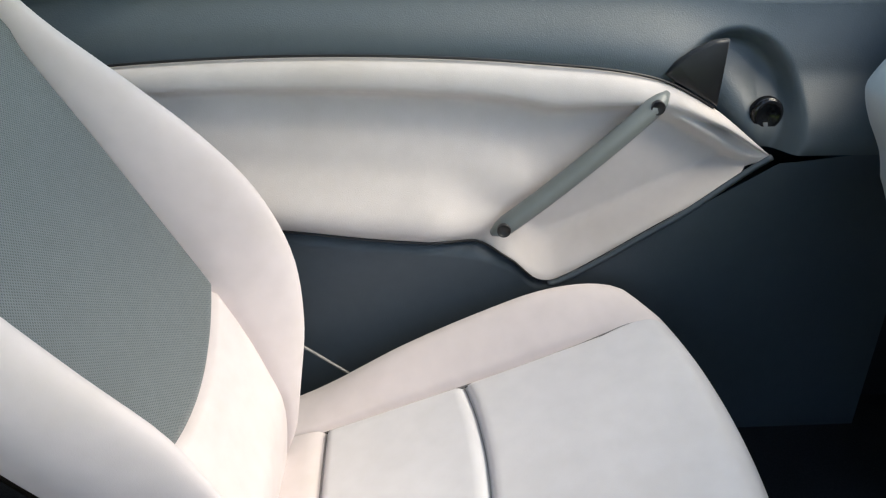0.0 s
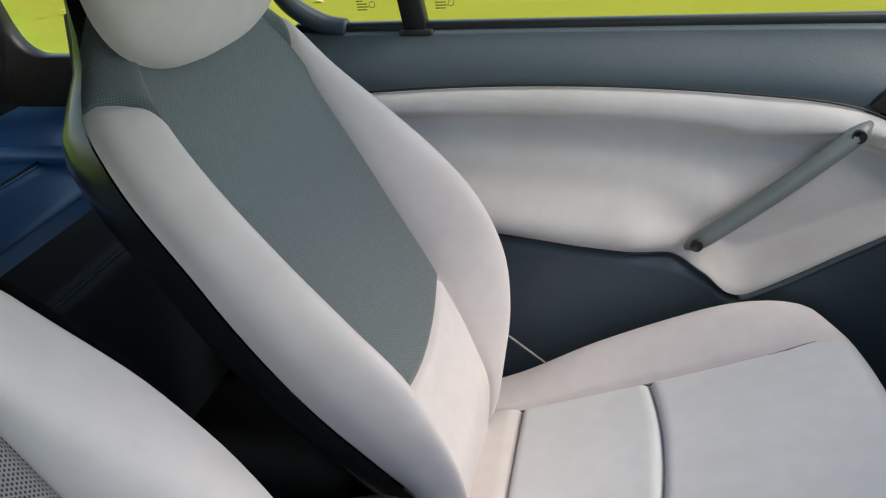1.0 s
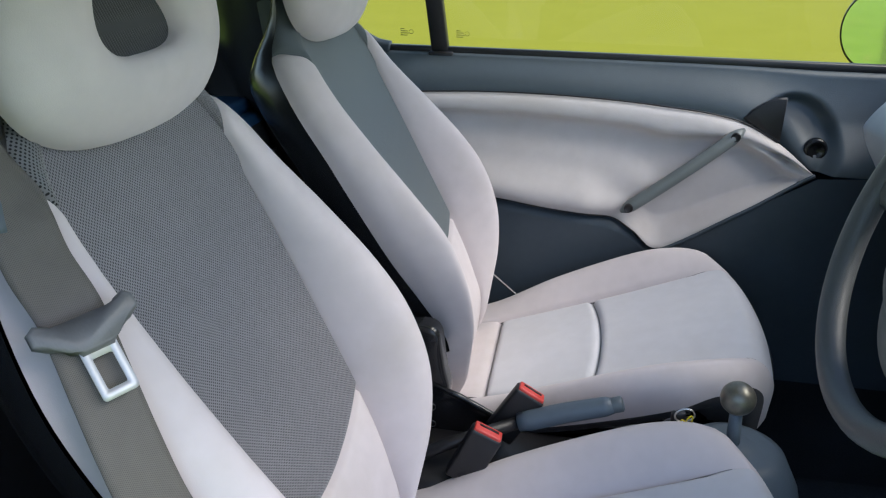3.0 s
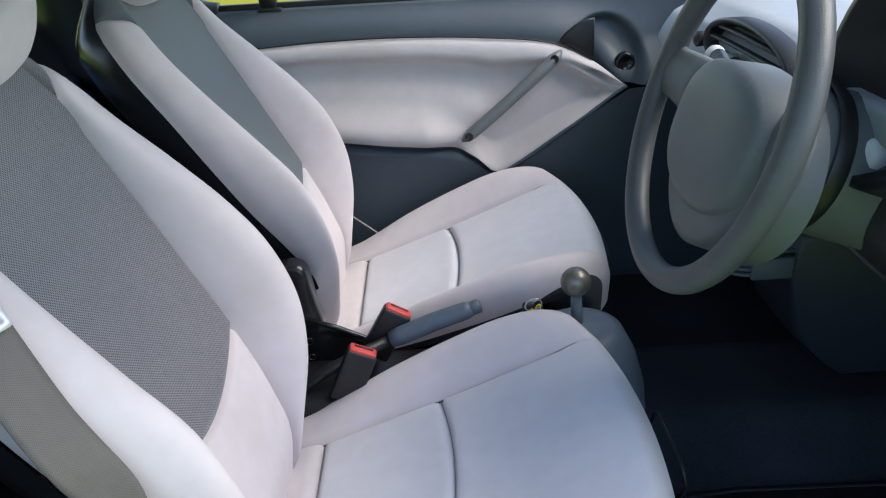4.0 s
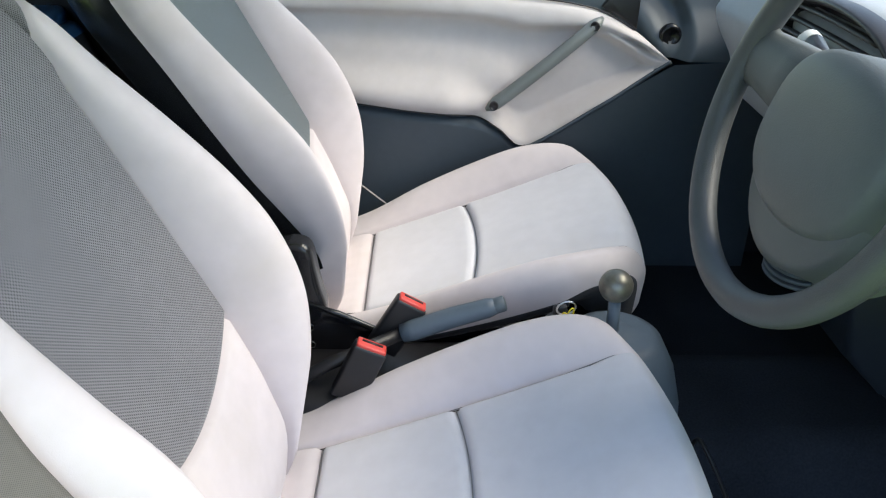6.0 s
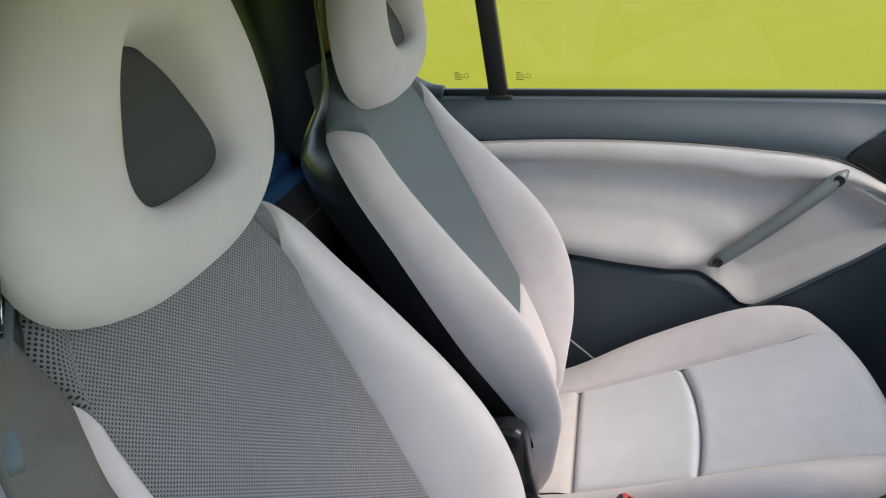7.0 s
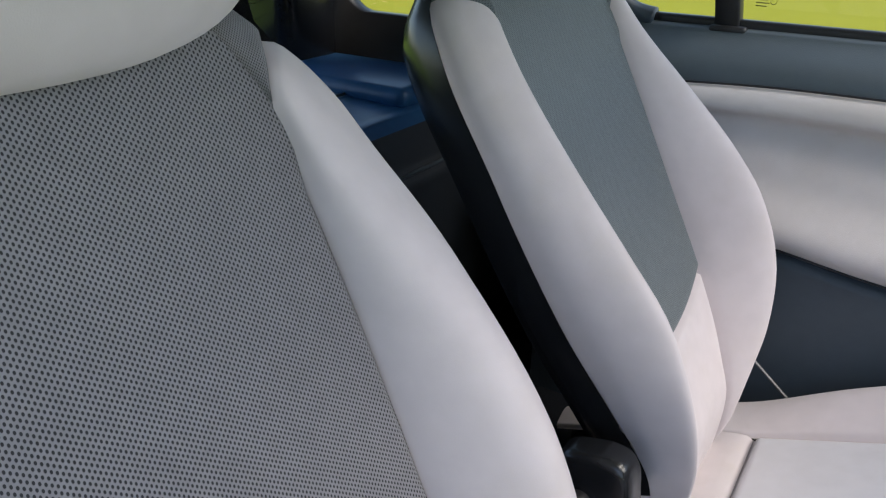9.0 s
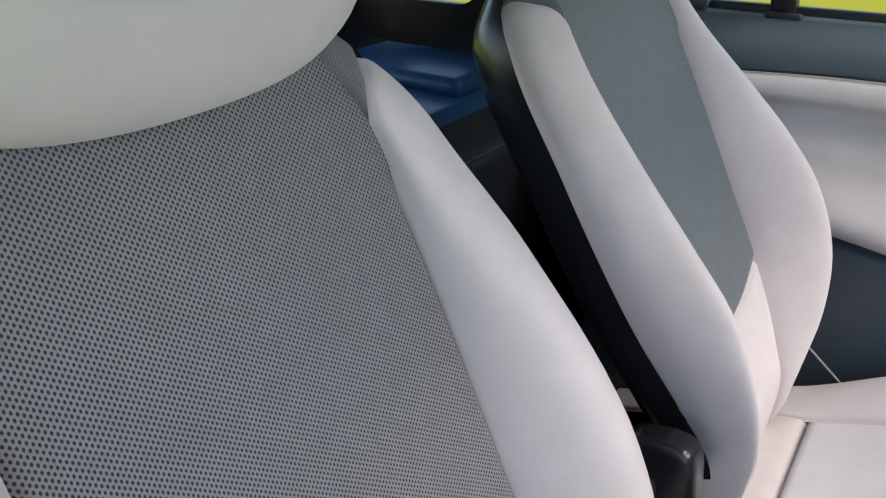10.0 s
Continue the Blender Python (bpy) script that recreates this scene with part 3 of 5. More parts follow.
CB = [(-0.3, 0.006), (0.0, 0.014), (0.3, 0.034), (0.65, 0.043), (0.9, 0.033), (1.1, 0.012), (1.4, 0.0)]
CW = [(-0.5, 0.050), (-0.3, 0.060), (0.0, 0.072), (0.4, 0.080), (0.8, 0.078), (1.0, 0.068), (1.2, 0.05), (1.4, 0.045)]
GY = [(0, 0), (0.2, 0.33), (0.4, 0.7), (0.55, 0.95), (0.63, 1.0), (0.71, 0.96), (0.84, 0.74), (1, 0.38)]
GH = [(0, 0), (0.2, 0.6), (0.4, 1.0), (0.55, 0.6), (0.66, -0.1), (1, -0.2)]
GE = [(0, 0), (0.5, 0), (0.62, -0.012), (0.72, -0.034), (0.86, -0.062), (1, -0.088)]
LU = [(-0.9, -0.27), (-0.5, -0.145), (-0.3, -0.095), (0, 0.0), (0.44, 0.171), (1.0, 0.397), (1.08, 0.412), (1.16, 0.420), (1.26, 0.423), (1.4, 0.405)]
LH = [(-0.5, 0.000), (-0.3, 0.006), (-0.15, 0.004), (0, 0.0), (0.5, -0.002), (0.9, 0.002), (1.0, 0.0), (1.08, -0.010), (1.16, -0.028), (1.26, -0.056), (1.4, -0.105)]


def cushion_pt(a, b, sink=0.0, drop=1.0, nose=0.0):
    sink *= 1 - smooth(0.78, 0.99, b)
    s, t = (1 if a >= 0 else -1), abs(a)
    wi = curve_table(WC, b)
    u, h = curve_table(LU, b), curve_table(LH, b)
    if t <= 1:
        y, e = wi * t, 0.004 * (1 - t * t) * smooth(0, 0.3, b)
        q = 0.0
    else:
        q = t - 1
        y = wi + curve_table(CW, b) * curve_table(GY, q)
        e = curve_table(CB, b) * curve_table(GH, q) + curve_table(GE, q) * drop
    u += nose * smooth(0.85, 1.15, b)
    u -= 0.012 * t * t * smooth(0.55, 1.1, b) + 0.060 * q * q * smooth(0.55, 1.1, b)
    return CU(s * y, u, max(h + e, -0.11) - sink)


def panel(f, au, av, size, grooves, n=(26, 26), uv=None, depth=0.010, width=0.0042):
    """A padded panel of f(u, v, sink) between seams; grooves: which of its four edges (u0, u1, v0, v1) are sewn down."""
    us, vs = steps(n[0], 0, 1, 0.85), steps(n[1], 0, 1, 0.85)

    def g(p, q):
        s = 0.0
        for flag, dist in zip(grooves, (p * size[0], (1 - p) * size[0], q * size[1], (1 - q) * size[1])):
            if flag:
                s = max(s, depth * math.exp(-((dist / width) ** 2)))
        u = au[0] + (au[1] - au[0]) * p
        lo, hi = av(u)
        return f(u, lo + (hi - lo) * q, s)
    return grid(g, us, vs, uv=uv and (lambda p, q: uv(au[0] + (au[1] - au[0]) * p, *[lo + (hi - lo) * q for lo, hi in [av(au[0] + (au[1] - au[0]) * p)]])))


def mesh_low(a):
    return -0.034 * (1 - a * a)


def bolster_low(q):
    return curve_table([(0, -0.235), (0.22, -0.225), (0.36, -0.19), (0.5, -0.150), (0.65, -0.128), (0.8, -0.118), (1, -0.11)], q)


def bolster_top(q):
    return curve_table([(0, 0.312), (0.15, 0.326), (0.3, 0.338), (0.5, 0.351), (0.75, 0.362), (0.9, 0.366), (1, 0.362)], q)


def head_outline(p):
    """Outer edge of the head restraint; p runs 0 to 2 pi from the bottom."""
    k = (1 - math.cos(p)) / 2
    return 0.140 * math.sin(p) * (1.0 + 0.30 * math.cos(p)), 0.355 + 0.257 * k**1.2


def head_hole(p):
    c, s = math.cos(p), math.sin(p)
    k = (1 - math.copysign(abs(c) ** 0.65, c)) / 2
    return -0.016 + 0.010 * k + (0.070 - 0.030 * k) * math.copysign(abs(s) ** 0.6, s), 0.413 + 0.096 * k


HEAD = [(0.03, -0.004), (0.0, 0.006), (-0.01, 0.016), (0.03, 0.026), (0.12, 0.035), (0.26, 0.045), (0.42, 0.052), (0.6, 0.056), (0.78, 0.056), (0.88, 0.051), (0.94, 0.045), (0.97, 0.038), (0.985, 0.030), (0.995, 0.018), (1.0, 0.006)]


def head_lean(r):
    return 0.40 * max(0.0, r - 0.34) ** 2 / (max(0.0, r - 0.34) + 0.06)


def head_pt(p, k):
    (oy, orr), (hy, hr) = head_outline(p), head_hole(p)
    m, d = HEAD[k]
    r = orr + (hr - orr) * m
    return BK(oy + (hy - oy) * m, r, d + head_lean(r))


SHELL_W = [(0.36, 0.178), (0.40, 0.160), (0.45, 0.148), (0.51, 0.133), (0.57, 0.100), (0.60, 0.068), (0.615, 0.03)]


def shell_pt(b, r, puff):
    """Moulded shell round the back; b runs round it from the far edge to the near one."""
    c, s = math.cos(b), math.sin(b)
    rest = smooth(0.36, 0.42, r)
    edge = curve_table(WO, r) + widen(puff[c > 0], r) + 0.002
    w = edge * (1 - rest) + curve_table(SHELL_W, r) * rest
    front = (curve_table(OD, r) - 0.010) * (1 - rest) - 0.010 * rest
    return BK(w * math.copysign(abs(c) ** 0.85, c), r, front + head_lean(r) - (0.085 - 0.062 * smooth(0.33, 0.46, r)) * abs(s) ** (0.7 + 0.5 * smooth(0.33, 0.46, r)))


def back_pose(at, recline):
    pivot = Matrix.Translation((-0.215, 0, 0.80))
    return Matrix.Translation(at) @ pivot @ pose(0, 0, 0, 0, -recline, 0) @ pivot.inverted()


def skirt_low(b):
    """Where along the cushion side the pale cover ends above the charcoal fabric."""
    return 0.64 - 0.28 * smooth(1.0, 1.3, b)


def make_seat(back_at, recline, cushion_at, drop, puff, nose, knit, skirt):
    """back_at: offset and y of the backrest; recline: extra degrees; cushion_at: x offset, y, z offset; drop: how far the cushion sides hang down."""
    cy = cushion_at[1]
    seat = thing("car_seat", (0.0, cy, FLOOR), "light grey fabric bucket seat with dark mesh back panel", "car seat", "front seats")
    back = back_pose(back_at, recline)
    low = Matrix.Translation(cushion_at)
    offset = {"m": back}

    def put(name, bm, material, parent=None, label=""):
        bmesh.ops.transform(bm, matrix=offset["m"], verts=bm.verts)
        return part(name, bm, material, parent or seat, label)
    # backrest
    uvm = lambda a, r: (back_uv(a, r), r)
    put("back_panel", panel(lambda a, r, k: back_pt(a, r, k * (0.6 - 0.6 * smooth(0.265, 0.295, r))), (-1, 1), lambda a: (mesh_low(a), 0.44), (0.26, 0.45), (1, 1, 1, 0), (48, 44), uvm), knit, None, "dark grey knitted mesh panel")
    put("lumbar_panel", panel(back_pt, (-1, 1), lambda a: (-0.235, mesh_low(a)), (0.22, 0.2), (1, 1, 1, 1), (26, 24)), M_LIGHT, None, "light grey fabric lumbar panel")
    for s in (-1, 1):
        put("backrest_bolster", panel(lambda q, r, k: back_pt(s * (1 + q), r, k, puff[s > 0], bolster_low(q)), (0, 1), lambda q: (bolster_low(q), bolster_top(q)), (0.16, 0.5), (1, 0, 1, 1), (30, 44)), M_LIGHT, None, "light grey padded side bolster")
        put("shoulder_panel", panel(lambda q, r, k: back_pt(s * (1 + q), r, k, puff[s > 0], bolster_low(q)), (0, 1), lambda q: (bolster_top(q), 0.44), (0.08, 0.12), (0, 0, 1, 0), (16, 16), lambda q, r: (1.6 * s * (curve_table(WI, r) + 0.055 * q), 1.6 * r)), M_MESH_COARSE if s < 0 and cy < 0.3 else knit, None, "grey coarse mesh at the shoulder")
    n = 72
    head = put("head_restraint", grid(lambda p, k: head_pt(2 * math.pi * p / n, k), list(range(n)), list(range(len(HEAD))), loop=True), M_LIGHT, None, "light grey padded head restraint with an opening")
    put("opening_fabric", grid(lambda p, m: BK(head_hole(p)[0] * m * 1.06, 0.455 + (head_hole(p)[1] - 0.455) * m * 1.12, 0.022 + head_lean(0.455)), [2 * math.pi * k / 48 for k in range(49)], steps(6, 0.001, 1), uv=lambda p, m: (head_hole(p)[0] * m, 0.455 + (head_hole(p)[1] - 0.455) * m)), M_RIB, head, "dark ribbed fabric in the opening")
    put("back_shell", grid(lambda b, r: shell_pt(b, r, puff), steps(28, 0, math.pi), steps(50, -0.12, 0.615, 0.5)), M_SHELL, None, "glossy black moulded back shell")
    # cushion
    offset["m"] = low
    mid = lambda a: 0.44 + 0.04 * (1 - a * a)
    put("rear_insert", panel(lambda a, b, k: cushion_pt(a, b, k, drop, nose), (-1, 1), lambda a: (0.0, mid(a)), (0.27, 0.15), (1, 1, 0.45, 1), (28, 24)), M_INSERT, None, "pale blue-grey fabric seat centre")
    put("front_insert", panel(lambda a, b, k: cushion_pt(a, b, k, drop, nose), (-1, 1), lambda a: (mid(a), 1.0), (0.28, 0.2), (1, 1, 1, 0), (28, 26)), M_INSERT, None, "pale blue-grey fabric seat centre")
    put("front_edge", panel(lambda a, b, k: cushion_pt(a, b, k, drop, nose), (-1, 1), lambda a: (1.0, 1.22 if skirt else 1.4), (0.28, 0.13), (0, 0, 0, 0), (28, 18)), M_INSERT)
    if skirt:
        put("front_skirt", panel(lambda a, b, k: cushion_pt(a, b, k, drop, nose), (-1, 1), lambda a: (1.22, 1.4), (0.28, 0.06), (0, 0, 0, 0), (28, 10)), M_SKIRT, None, "charcoal fabric below the front edge")
    put("rear_strip", panel(lambda a, b, k: cushion_pt(a, b, k, drop, nose), (-1, 1), lambda a: (-0.5, 0.0), (0.24, 0.14), (0, 0, 0, 0.45), (24, 10)), M_LIGHT)
    for s in (-1, 1):
        edge = skirt_low if skirt else (lambda b: 1.0)
        put("cushion_bolster", panel(lambda q, b, k: cushion_pt(s * (1 + q * edge(b)), b, k, drop, nose), (0, 1), lambda q: (-0.9, 1.4), (0.11, 0.5), (1, 0.5 if skirt else 0, 0, 0), (32, 84), depth=0.006), M_LIGHT, None, "light grey padded cushion side")
        if skirt:
            put("side_skirt", panel(lambda q, b, k: cushion_pt(s * (1 + edge(b) + q * (1 - edge(b))), b, k, drop, nose), (0, 1), lambda q: (-0.9, 1.4), (0.06, 0.5), (0.5, 0, 0, 0), (16, 84), depth=0.006), M_SKIRT, None, "charcoal fabric along the lower cushion side")
    for s in (-1, 1):
        put("piping", tube([cushion_pt(s * 1.0, b, 0.0075, drop, nose) for b in steps(50, 0.0, 0.96)], 0.0006, 6), M_THREAD, None, "thin sewn seam beside the seat centre")
    put("piping", tube([cushion_pt(a, mid(a), 0.0078) for a in steps(30, -0.99, 0.99)], 0.0006, 6), M_THREAD, None, "thin curved seam across the seat centre")
    put("piping", tube([cushion_pt(a, 0.0, 0.0078) for a in steps(30, -0.99, 0.99)], 0.0006, 6), M_THREAD, None, "thin seam along the rear of the seat centre")
    put("cushion_pan", box((-0.20, -0.17, 0.50), (0.185, 0.17, 0.575), 0.02), M_BLACK, None)
    # plinth and rails
    offset["m"] = Matrix.Translation((0.007, cy - 0.028, 0.0) if cy < 0.3 else (0.0, cy - 0.012, -0.018))
    ramp = lambda x: 0.577 + 0.205 * (x + 0.085)
    put("plinth", prism([(-0.36, FLOOR), (-0.36, 0.50), (0.16, 0.575), (0.19, 0.575), (0.235, 0.50), (0.24, FLOOR)], "y", -0.165, 0.165, 0.012), M_GLOSSBLACK, None, "glossy black steel seat base")
    fl = [(-0.33, ramp(-0.33) - 0.004), (0.203, ramp(0.203)), (0.207, ramp(0.203) - 0.006), (0.205, ramp(0.203) - 0.022), (0.195, ramp(0.195) - 0.022), (0.190, ramp(0.19) - 0.006), (-0.33, ramp(-0.33) - 0.022)]
    for y0, y1, dz in ((-0.214, -0.150, 0.0), (0.150, 0.214, 0.04)):
        put("flange", prism([(x, z - dz) for x, z in fl], "y", y0, y1, 0.002), M_GLOSSBLACK, None, "black steel flange under the seat")
    put("flange", prism([p for p in fl[1:]][:5] + [(0.17, ramp(0.17) - 0.022), (0.17, ramp(0.17))], "y", -0.1495, 0.1495, 0.0), M_GLOSSBLACK, None, "black steel flange under the seat")
    # steel tube put in for the highlight at the flange's front end
    put("flange_edge", tube([(0.09, -0.2145, ramp(0.09)), (0.204, -0.2145, ramp(0.203))], 0.0010, 6), M_STEEL, None, "bright steel strip for the highlight on the flange edge")
    put("flange_edge", tube([(0.2055, -0.212, ramp(0.203)), (0.2055, 0.212, ramp(0.203))], 0.0010, 6), M_GLOSSBLACK)
    near_ramp = ramp
    for s in (-1, 1):
        ramp = near_ramp if s < 0 else (lambda x: near_ramp(x) - 0.04)
        rail = put("rail", prism([(-0.30, ramp(-0.30)), (0.178, ramp(0.178)), (0.178, ramp(0.178) + 0.011), (-0.30, ramp(-0.30) + 0.011)], "y", s * 0.156 - 0.020, s * 0.156 + 0.020, 0.003), M_GLOSSBLACK, None, "black steel slide rail")
        put("rail_lip", tube([(-0.12, s * 0.176, ramp(-0.12) + 0.011), (0.178, s * 0.176, ramp(0.178) + 0.011)], 0.0016, 6), M_STEEL, rail, "worn bright rail edge")
        put("rail_lip", tube([(-0.12, s * 0.164, ramp(-0.12) + 0.012), (0.172, s * 0.164, ramp(0.172) + 0.012)], 0.0016, 6), M_STEEL, rail, "worn bright rail edge")
        put("rail_stop", box((0.150, s * 0.150 - 0.006, ramp(0.16) + 0.009), (0.176, s * 0.150 + 0.006, ramp(0.16) + 0.018), 0.002), M_STEEL, rail, "small bright stop on the rail end")
        # recliner cover and side plate, on the near side only
        if s > 0:
            continue
        if cy > 0.3:
            put("recliner_knob", lathe([(0, 0.012), (0.010, 0.012), (0.014, 0.009), (0.015, 0)], (-0.222, s * 0.218, 0.725), (0, s, 0), 20), M_BLACK, None, "black recliner stub")
        cover = [(p.x, p.z - (0.018 * smooth(0.68, 0.74, p.z) if cy < 0.3 else 0)) for p in spline([(-0.255, 0, 0.66), (-0.262, 0, 0.715), (-0.248, 0, 0.760), (-0.219, 0, 0.774), (-0.194, 0, 0.775), (-0.182, 0, 0.762), (-0.178, 0, 0.735), (-0.174, 0, 0.707), (-0.167, 0, 0.674), (-0.175, 0, 0.650), (-0.215, 0, 0.640), (-0.255, 0, 0.66)], 55)][:-1]
        put("recliner_cover", pillow(cover, s * 0.190, s * 0.219, 0.010), M_SHELL, None, "glossy black plastic recliner cover")
        plate = [(-0.30, 0.56), (-0.30, 0.66), (-0.26, 0.70), (-0.19, 0.686), (-0.149, 0.668), (-0.103, 0.644), (-0.088, 0.628), (-0.085, 0.608), (-0.13, 0.585), (-0.20, 0.56)]
        put("side_plate", prism(plate, "y", s * 0.216 - 0.003, s * 0.216 + 0.003, 0.001), M_GLOSSBLACK, None, "black pressed steel side plate")
        put("pivot_bolt", lathe([(0, 0.0085), (0.005, 0.0085), (0.006, 0.005), (0.012, 0.005), (0.013, 0)], (-0.210, s * 0.219, 0.626), (0, s, 0), 6), M_BRASS, None, "zinc-plated pivot bolt")
        put("arm_edge", tube([(-0.20, s * 0.220, 0.690), (-0.149, s * 0.220, 0.670), (-0.103, s * 0.220, 0.646), (-0.090, s * 0.219, 0.634)], [0.003, 0.0045, 0.0045, 0.003], 8), M_HANDLE if cy < 0.3 else M_SHELL, None, "worn edge of the side arm")
        for hx, hz, hr in ((-0.210, 0.651, 0.005), (-0.191, 0.647, 0.0055), (-0.227, 0.634, 0.0055), (-0.204, 0.606, 0.0045), (-0.223, 0.615, 0.004), (-0.190, 0.618, 0.005)):
            put("bolt_hole", tube([(hx + hr * math.cos(a), s * 0.2195, hz + hr * math.sin(a)) for a in [2 * math.pi * k / 16 for k in range(16)]], 0.0007, 5, closed=True, up=(0, 1, 0)), M_SILL)
    offset["m"] = low
    put("release_bar", tube(spline([(0.20, 0.0, 0.590), (0.285, -0.016, 0.604), (0.302, -0.034, 0.632), (0.301, -0.029, 0.660), (0.299, 0.0, 0.671), (0.299, 0.05, 0.670), (0.301, 0.086, 0.655), (0.287, 0.09, 0.618), (0.20, 0.08, 0.590)], 50), 0.0026, 8), M_BLACK, None, "thin black wire release bar under the front edge")
    return seat


def back_uv(a, r):
    wi, wo = curve_table(WI, r), curve_table(WO, r)
    t = abs(a)
    y = wi * t if t <= 1 else wi + (wo - wi) * (t - 1) * 1.15
    return math.copysign(y, a)


DRIVER_BACK = ((-0.031, 0.121, -0.026), -5.5)
make_seat(*DRIVER_BACK, (-0.020, 0.138, -0.035), 1.0, (0.012, 0.030), -0.004, M_MESH, False)
make_seat((-0.013, 0.651, -0.010), -3.3, (0.010, 0.658, -0.020), 0.55, (-0.016, -0.006), 0.010, M_MESH_SHADED, True)


# ---------------------------------------------------------------- passenger's door
BELT = [(-0.50, 0.945), (-0.40, 0.960), (-0.32, 0.967), (-0.19, 0.973), (-0.04, 0.973), (0.13, 0.964), (0.28, 0.945), (0.36, 0.908), (0.424, 0.864)]
LOW = [(-0.50, 0.80), (-0.30, 0.797), (-0.164, 0.784), (-0.067, 0.771), (0.06, 0.757), (0.11, 0.738), (0.145, 0.708), (0.175, 0.708), (0.30, 0.786), (0.424, 0.862)]


def handle_side(x, z):
    """How far a point lies ahead of the slanting grab handle."""
    return ((x - 0.093) * (0.926 - 0.789) - (z - 0.789) * (0.271 - 0.093)) / 0.2246


def insert_pt(x, s):
    top, low = curve_table(BELT, x), curve_table(LOW, x)
    z = top + (low - top) * s
    y = curve_table([(0, 0.958), (0.04, 0.942), (0.12, 0.933), (0.17, 0.936), (0.205, 0.950), (0.25, 0.956), (0.42, 0.950), (0.56, 0.930), (0.72, 0.902), (0.84, 0.886), (0.93, 0.885), (1.0, 0.896)], s)
    y += 0.024 * smooth(0.0, 0.09, x) * smooth(0.55, 0.8, s)
    ahead = smooth(-0.004, 0.05, handle_side(x, z))
    rim = smooth(0.030, 0.048, (top - z)) * smooth(0.424, 0.39, x)
    pocket = 0.962 - 0.012 * smooth(0.0, 0.12, top - z)
    pocket -= 0.05 * smooth(0.80, 1.0, s)
    y = y + (0.936 - y) * ahead * smooth(0.012, 0.03, top - z)
    y = y + (pocket - y) * ahead * rim
    y += (0.912 - y) * smooth(0.37, 0.424, x)
    return (x, y, z)


def band_low(x):
    return curve_table(BELT, x) if x < 0.424 else 0.863


def band_pt(x, s):
    z = band_low(x) + (1.036 - band_low(x)) * s
    y = 0.958 + 0.045 * smooth(0.0, 1.0, s) ** 1.5 - 0.046 * smooth(0.35, 0.424, x) * (1 - smooth(0.0, 0.5, s))
    q = math.hypot(x - 0.385, z - 0.908)
    y += 0.030 * (1 - smooth(0.064, 0.088, q))
    if s > 0.93:
        y += 0.02 * (s - 0.93) / 0.07
    return (x, y, z)


def lower_top(x):
    return curve_table(LOW, x) if x < 0.424 else 0.863


def lower_pt(x, s):
    top = lower_top(x)
    z = 0.44 + (top - 0.44) * s
    lip = smooth(0.15, 0.22, x)
    y = 0.903 - 0.012 * lip + 0.02 * smooth(0.95, 1.0, s) * (1 - lip) + 0.03 * smooth(0.4, 0.6, x) * s
    return (x, y, z)


door = thing("passenger_door", (0.1, 0.98, 0.45), "dark grey car door with a pale fabric insert, closed", "car door", shift=(-0.012, 0.008, 0.0))
door.scale = (0.967, 1, 1)
part("insert", grid(insert_pt, steps(150, -0.50, 0.424), steps(60)), M_DOORFAB, door, "pale beige-grey fabric door insert")
part("upper_trim", grid(band_pt, steps(260, -0.50, 0.64), steps(48)), M_DARK, door, "dark blue-grey plastic upper door trim")
part("lower_trim", grid(lower_pt, steps(150, -0.50, 0.64), steps(40)), M_NAVY, door, "dark navy plastic lower door trim")
part("belt_line", tube([(x, 0.952, curve_table(BELT, x) + 0.001) for x in steps(80, -0.5, 0.36)], 0.0016, 6), M_BLACK, door)
part("lower_edge", tube([(x, insert_pt(x, 1)[1] - 0.002, curve_table(LOW, x)) for x in steps(80, -0.5, 0.14)], 0.0014, 6), M_BLACK, door)
part("pocket_lip", tube([(x, 0.889 + 0.018 * smooth(0.3, 0.424, x), curve_table(LOW, x) + 0.002) for x in steps(50, 0.16, 0.424)], 0.0038, 8), M_NAVY, door)
part("door_skin", box((-0.50, 1.02, 0.44), (0.66, 1.10, 1.03), 0.02), M_PAINT, door, "painted outer door skin")
part("glass_seal", box((-0.48, 1.012, 1.028), (0.60, 1.03, 1.044), 0.004), M_BLACK, door, "black window seal")
glass = part("window", grid(lambda u, v: side(u, v, -0.002), steps(10, -0.48, 0.62), steps(6, 1.035, 1.44)), M_GLASS, door, "tinted side window, closed")
glass.visible_shadow = False
strut = part("window_divider", box((-0.017, -0.012, 0.0), (0.017, 0.012, 0.42), 0.004), M_BLACK, door, "black upright window divider")
strut.matrix_parent_inverse = Matrix.Identity(4)
strut.matrix_basis = Matrix.Translation(-BASES["passenger_door"]) @ Matrix.Translation((-0.296, 1.022, 1.03)) @ Matrix(((1, 0, -0.25, 0), (0, 1, -0.28, 0), (0, 0, 1, 0), (0, 0, 0, 1)))
part("divider_foot", box((-0.319, 1.000, 1.026), (-0.268, 1.03, 1.036), 0.004), M_BLACK, door)
part("quarter_trim", tube(spline([(-0.40, 1.014, 1.037), (-0.435, 1.012, 1.045), (-0.475, 1.0, 1.075), (-0.495, 0.99, 1.12), (-0.50, 0.97, 1.2), (-0.50, 0.94, 1.4)], 40), 0.014, 10), M_NAVY, door, "curved dark window surround")
part("window_top", box((-0.5, 0.895, 1.405), (0.5, 0.935, 1.45), 0.01), M_BLACK, door)
# grab handle
ga, gb = Vector((0.0853, 0.9015, 0.775)), Vector((0.2946, 0.9445, 0.932))
gpts = [ga + (gb - ga) * t for t in steps(24)]
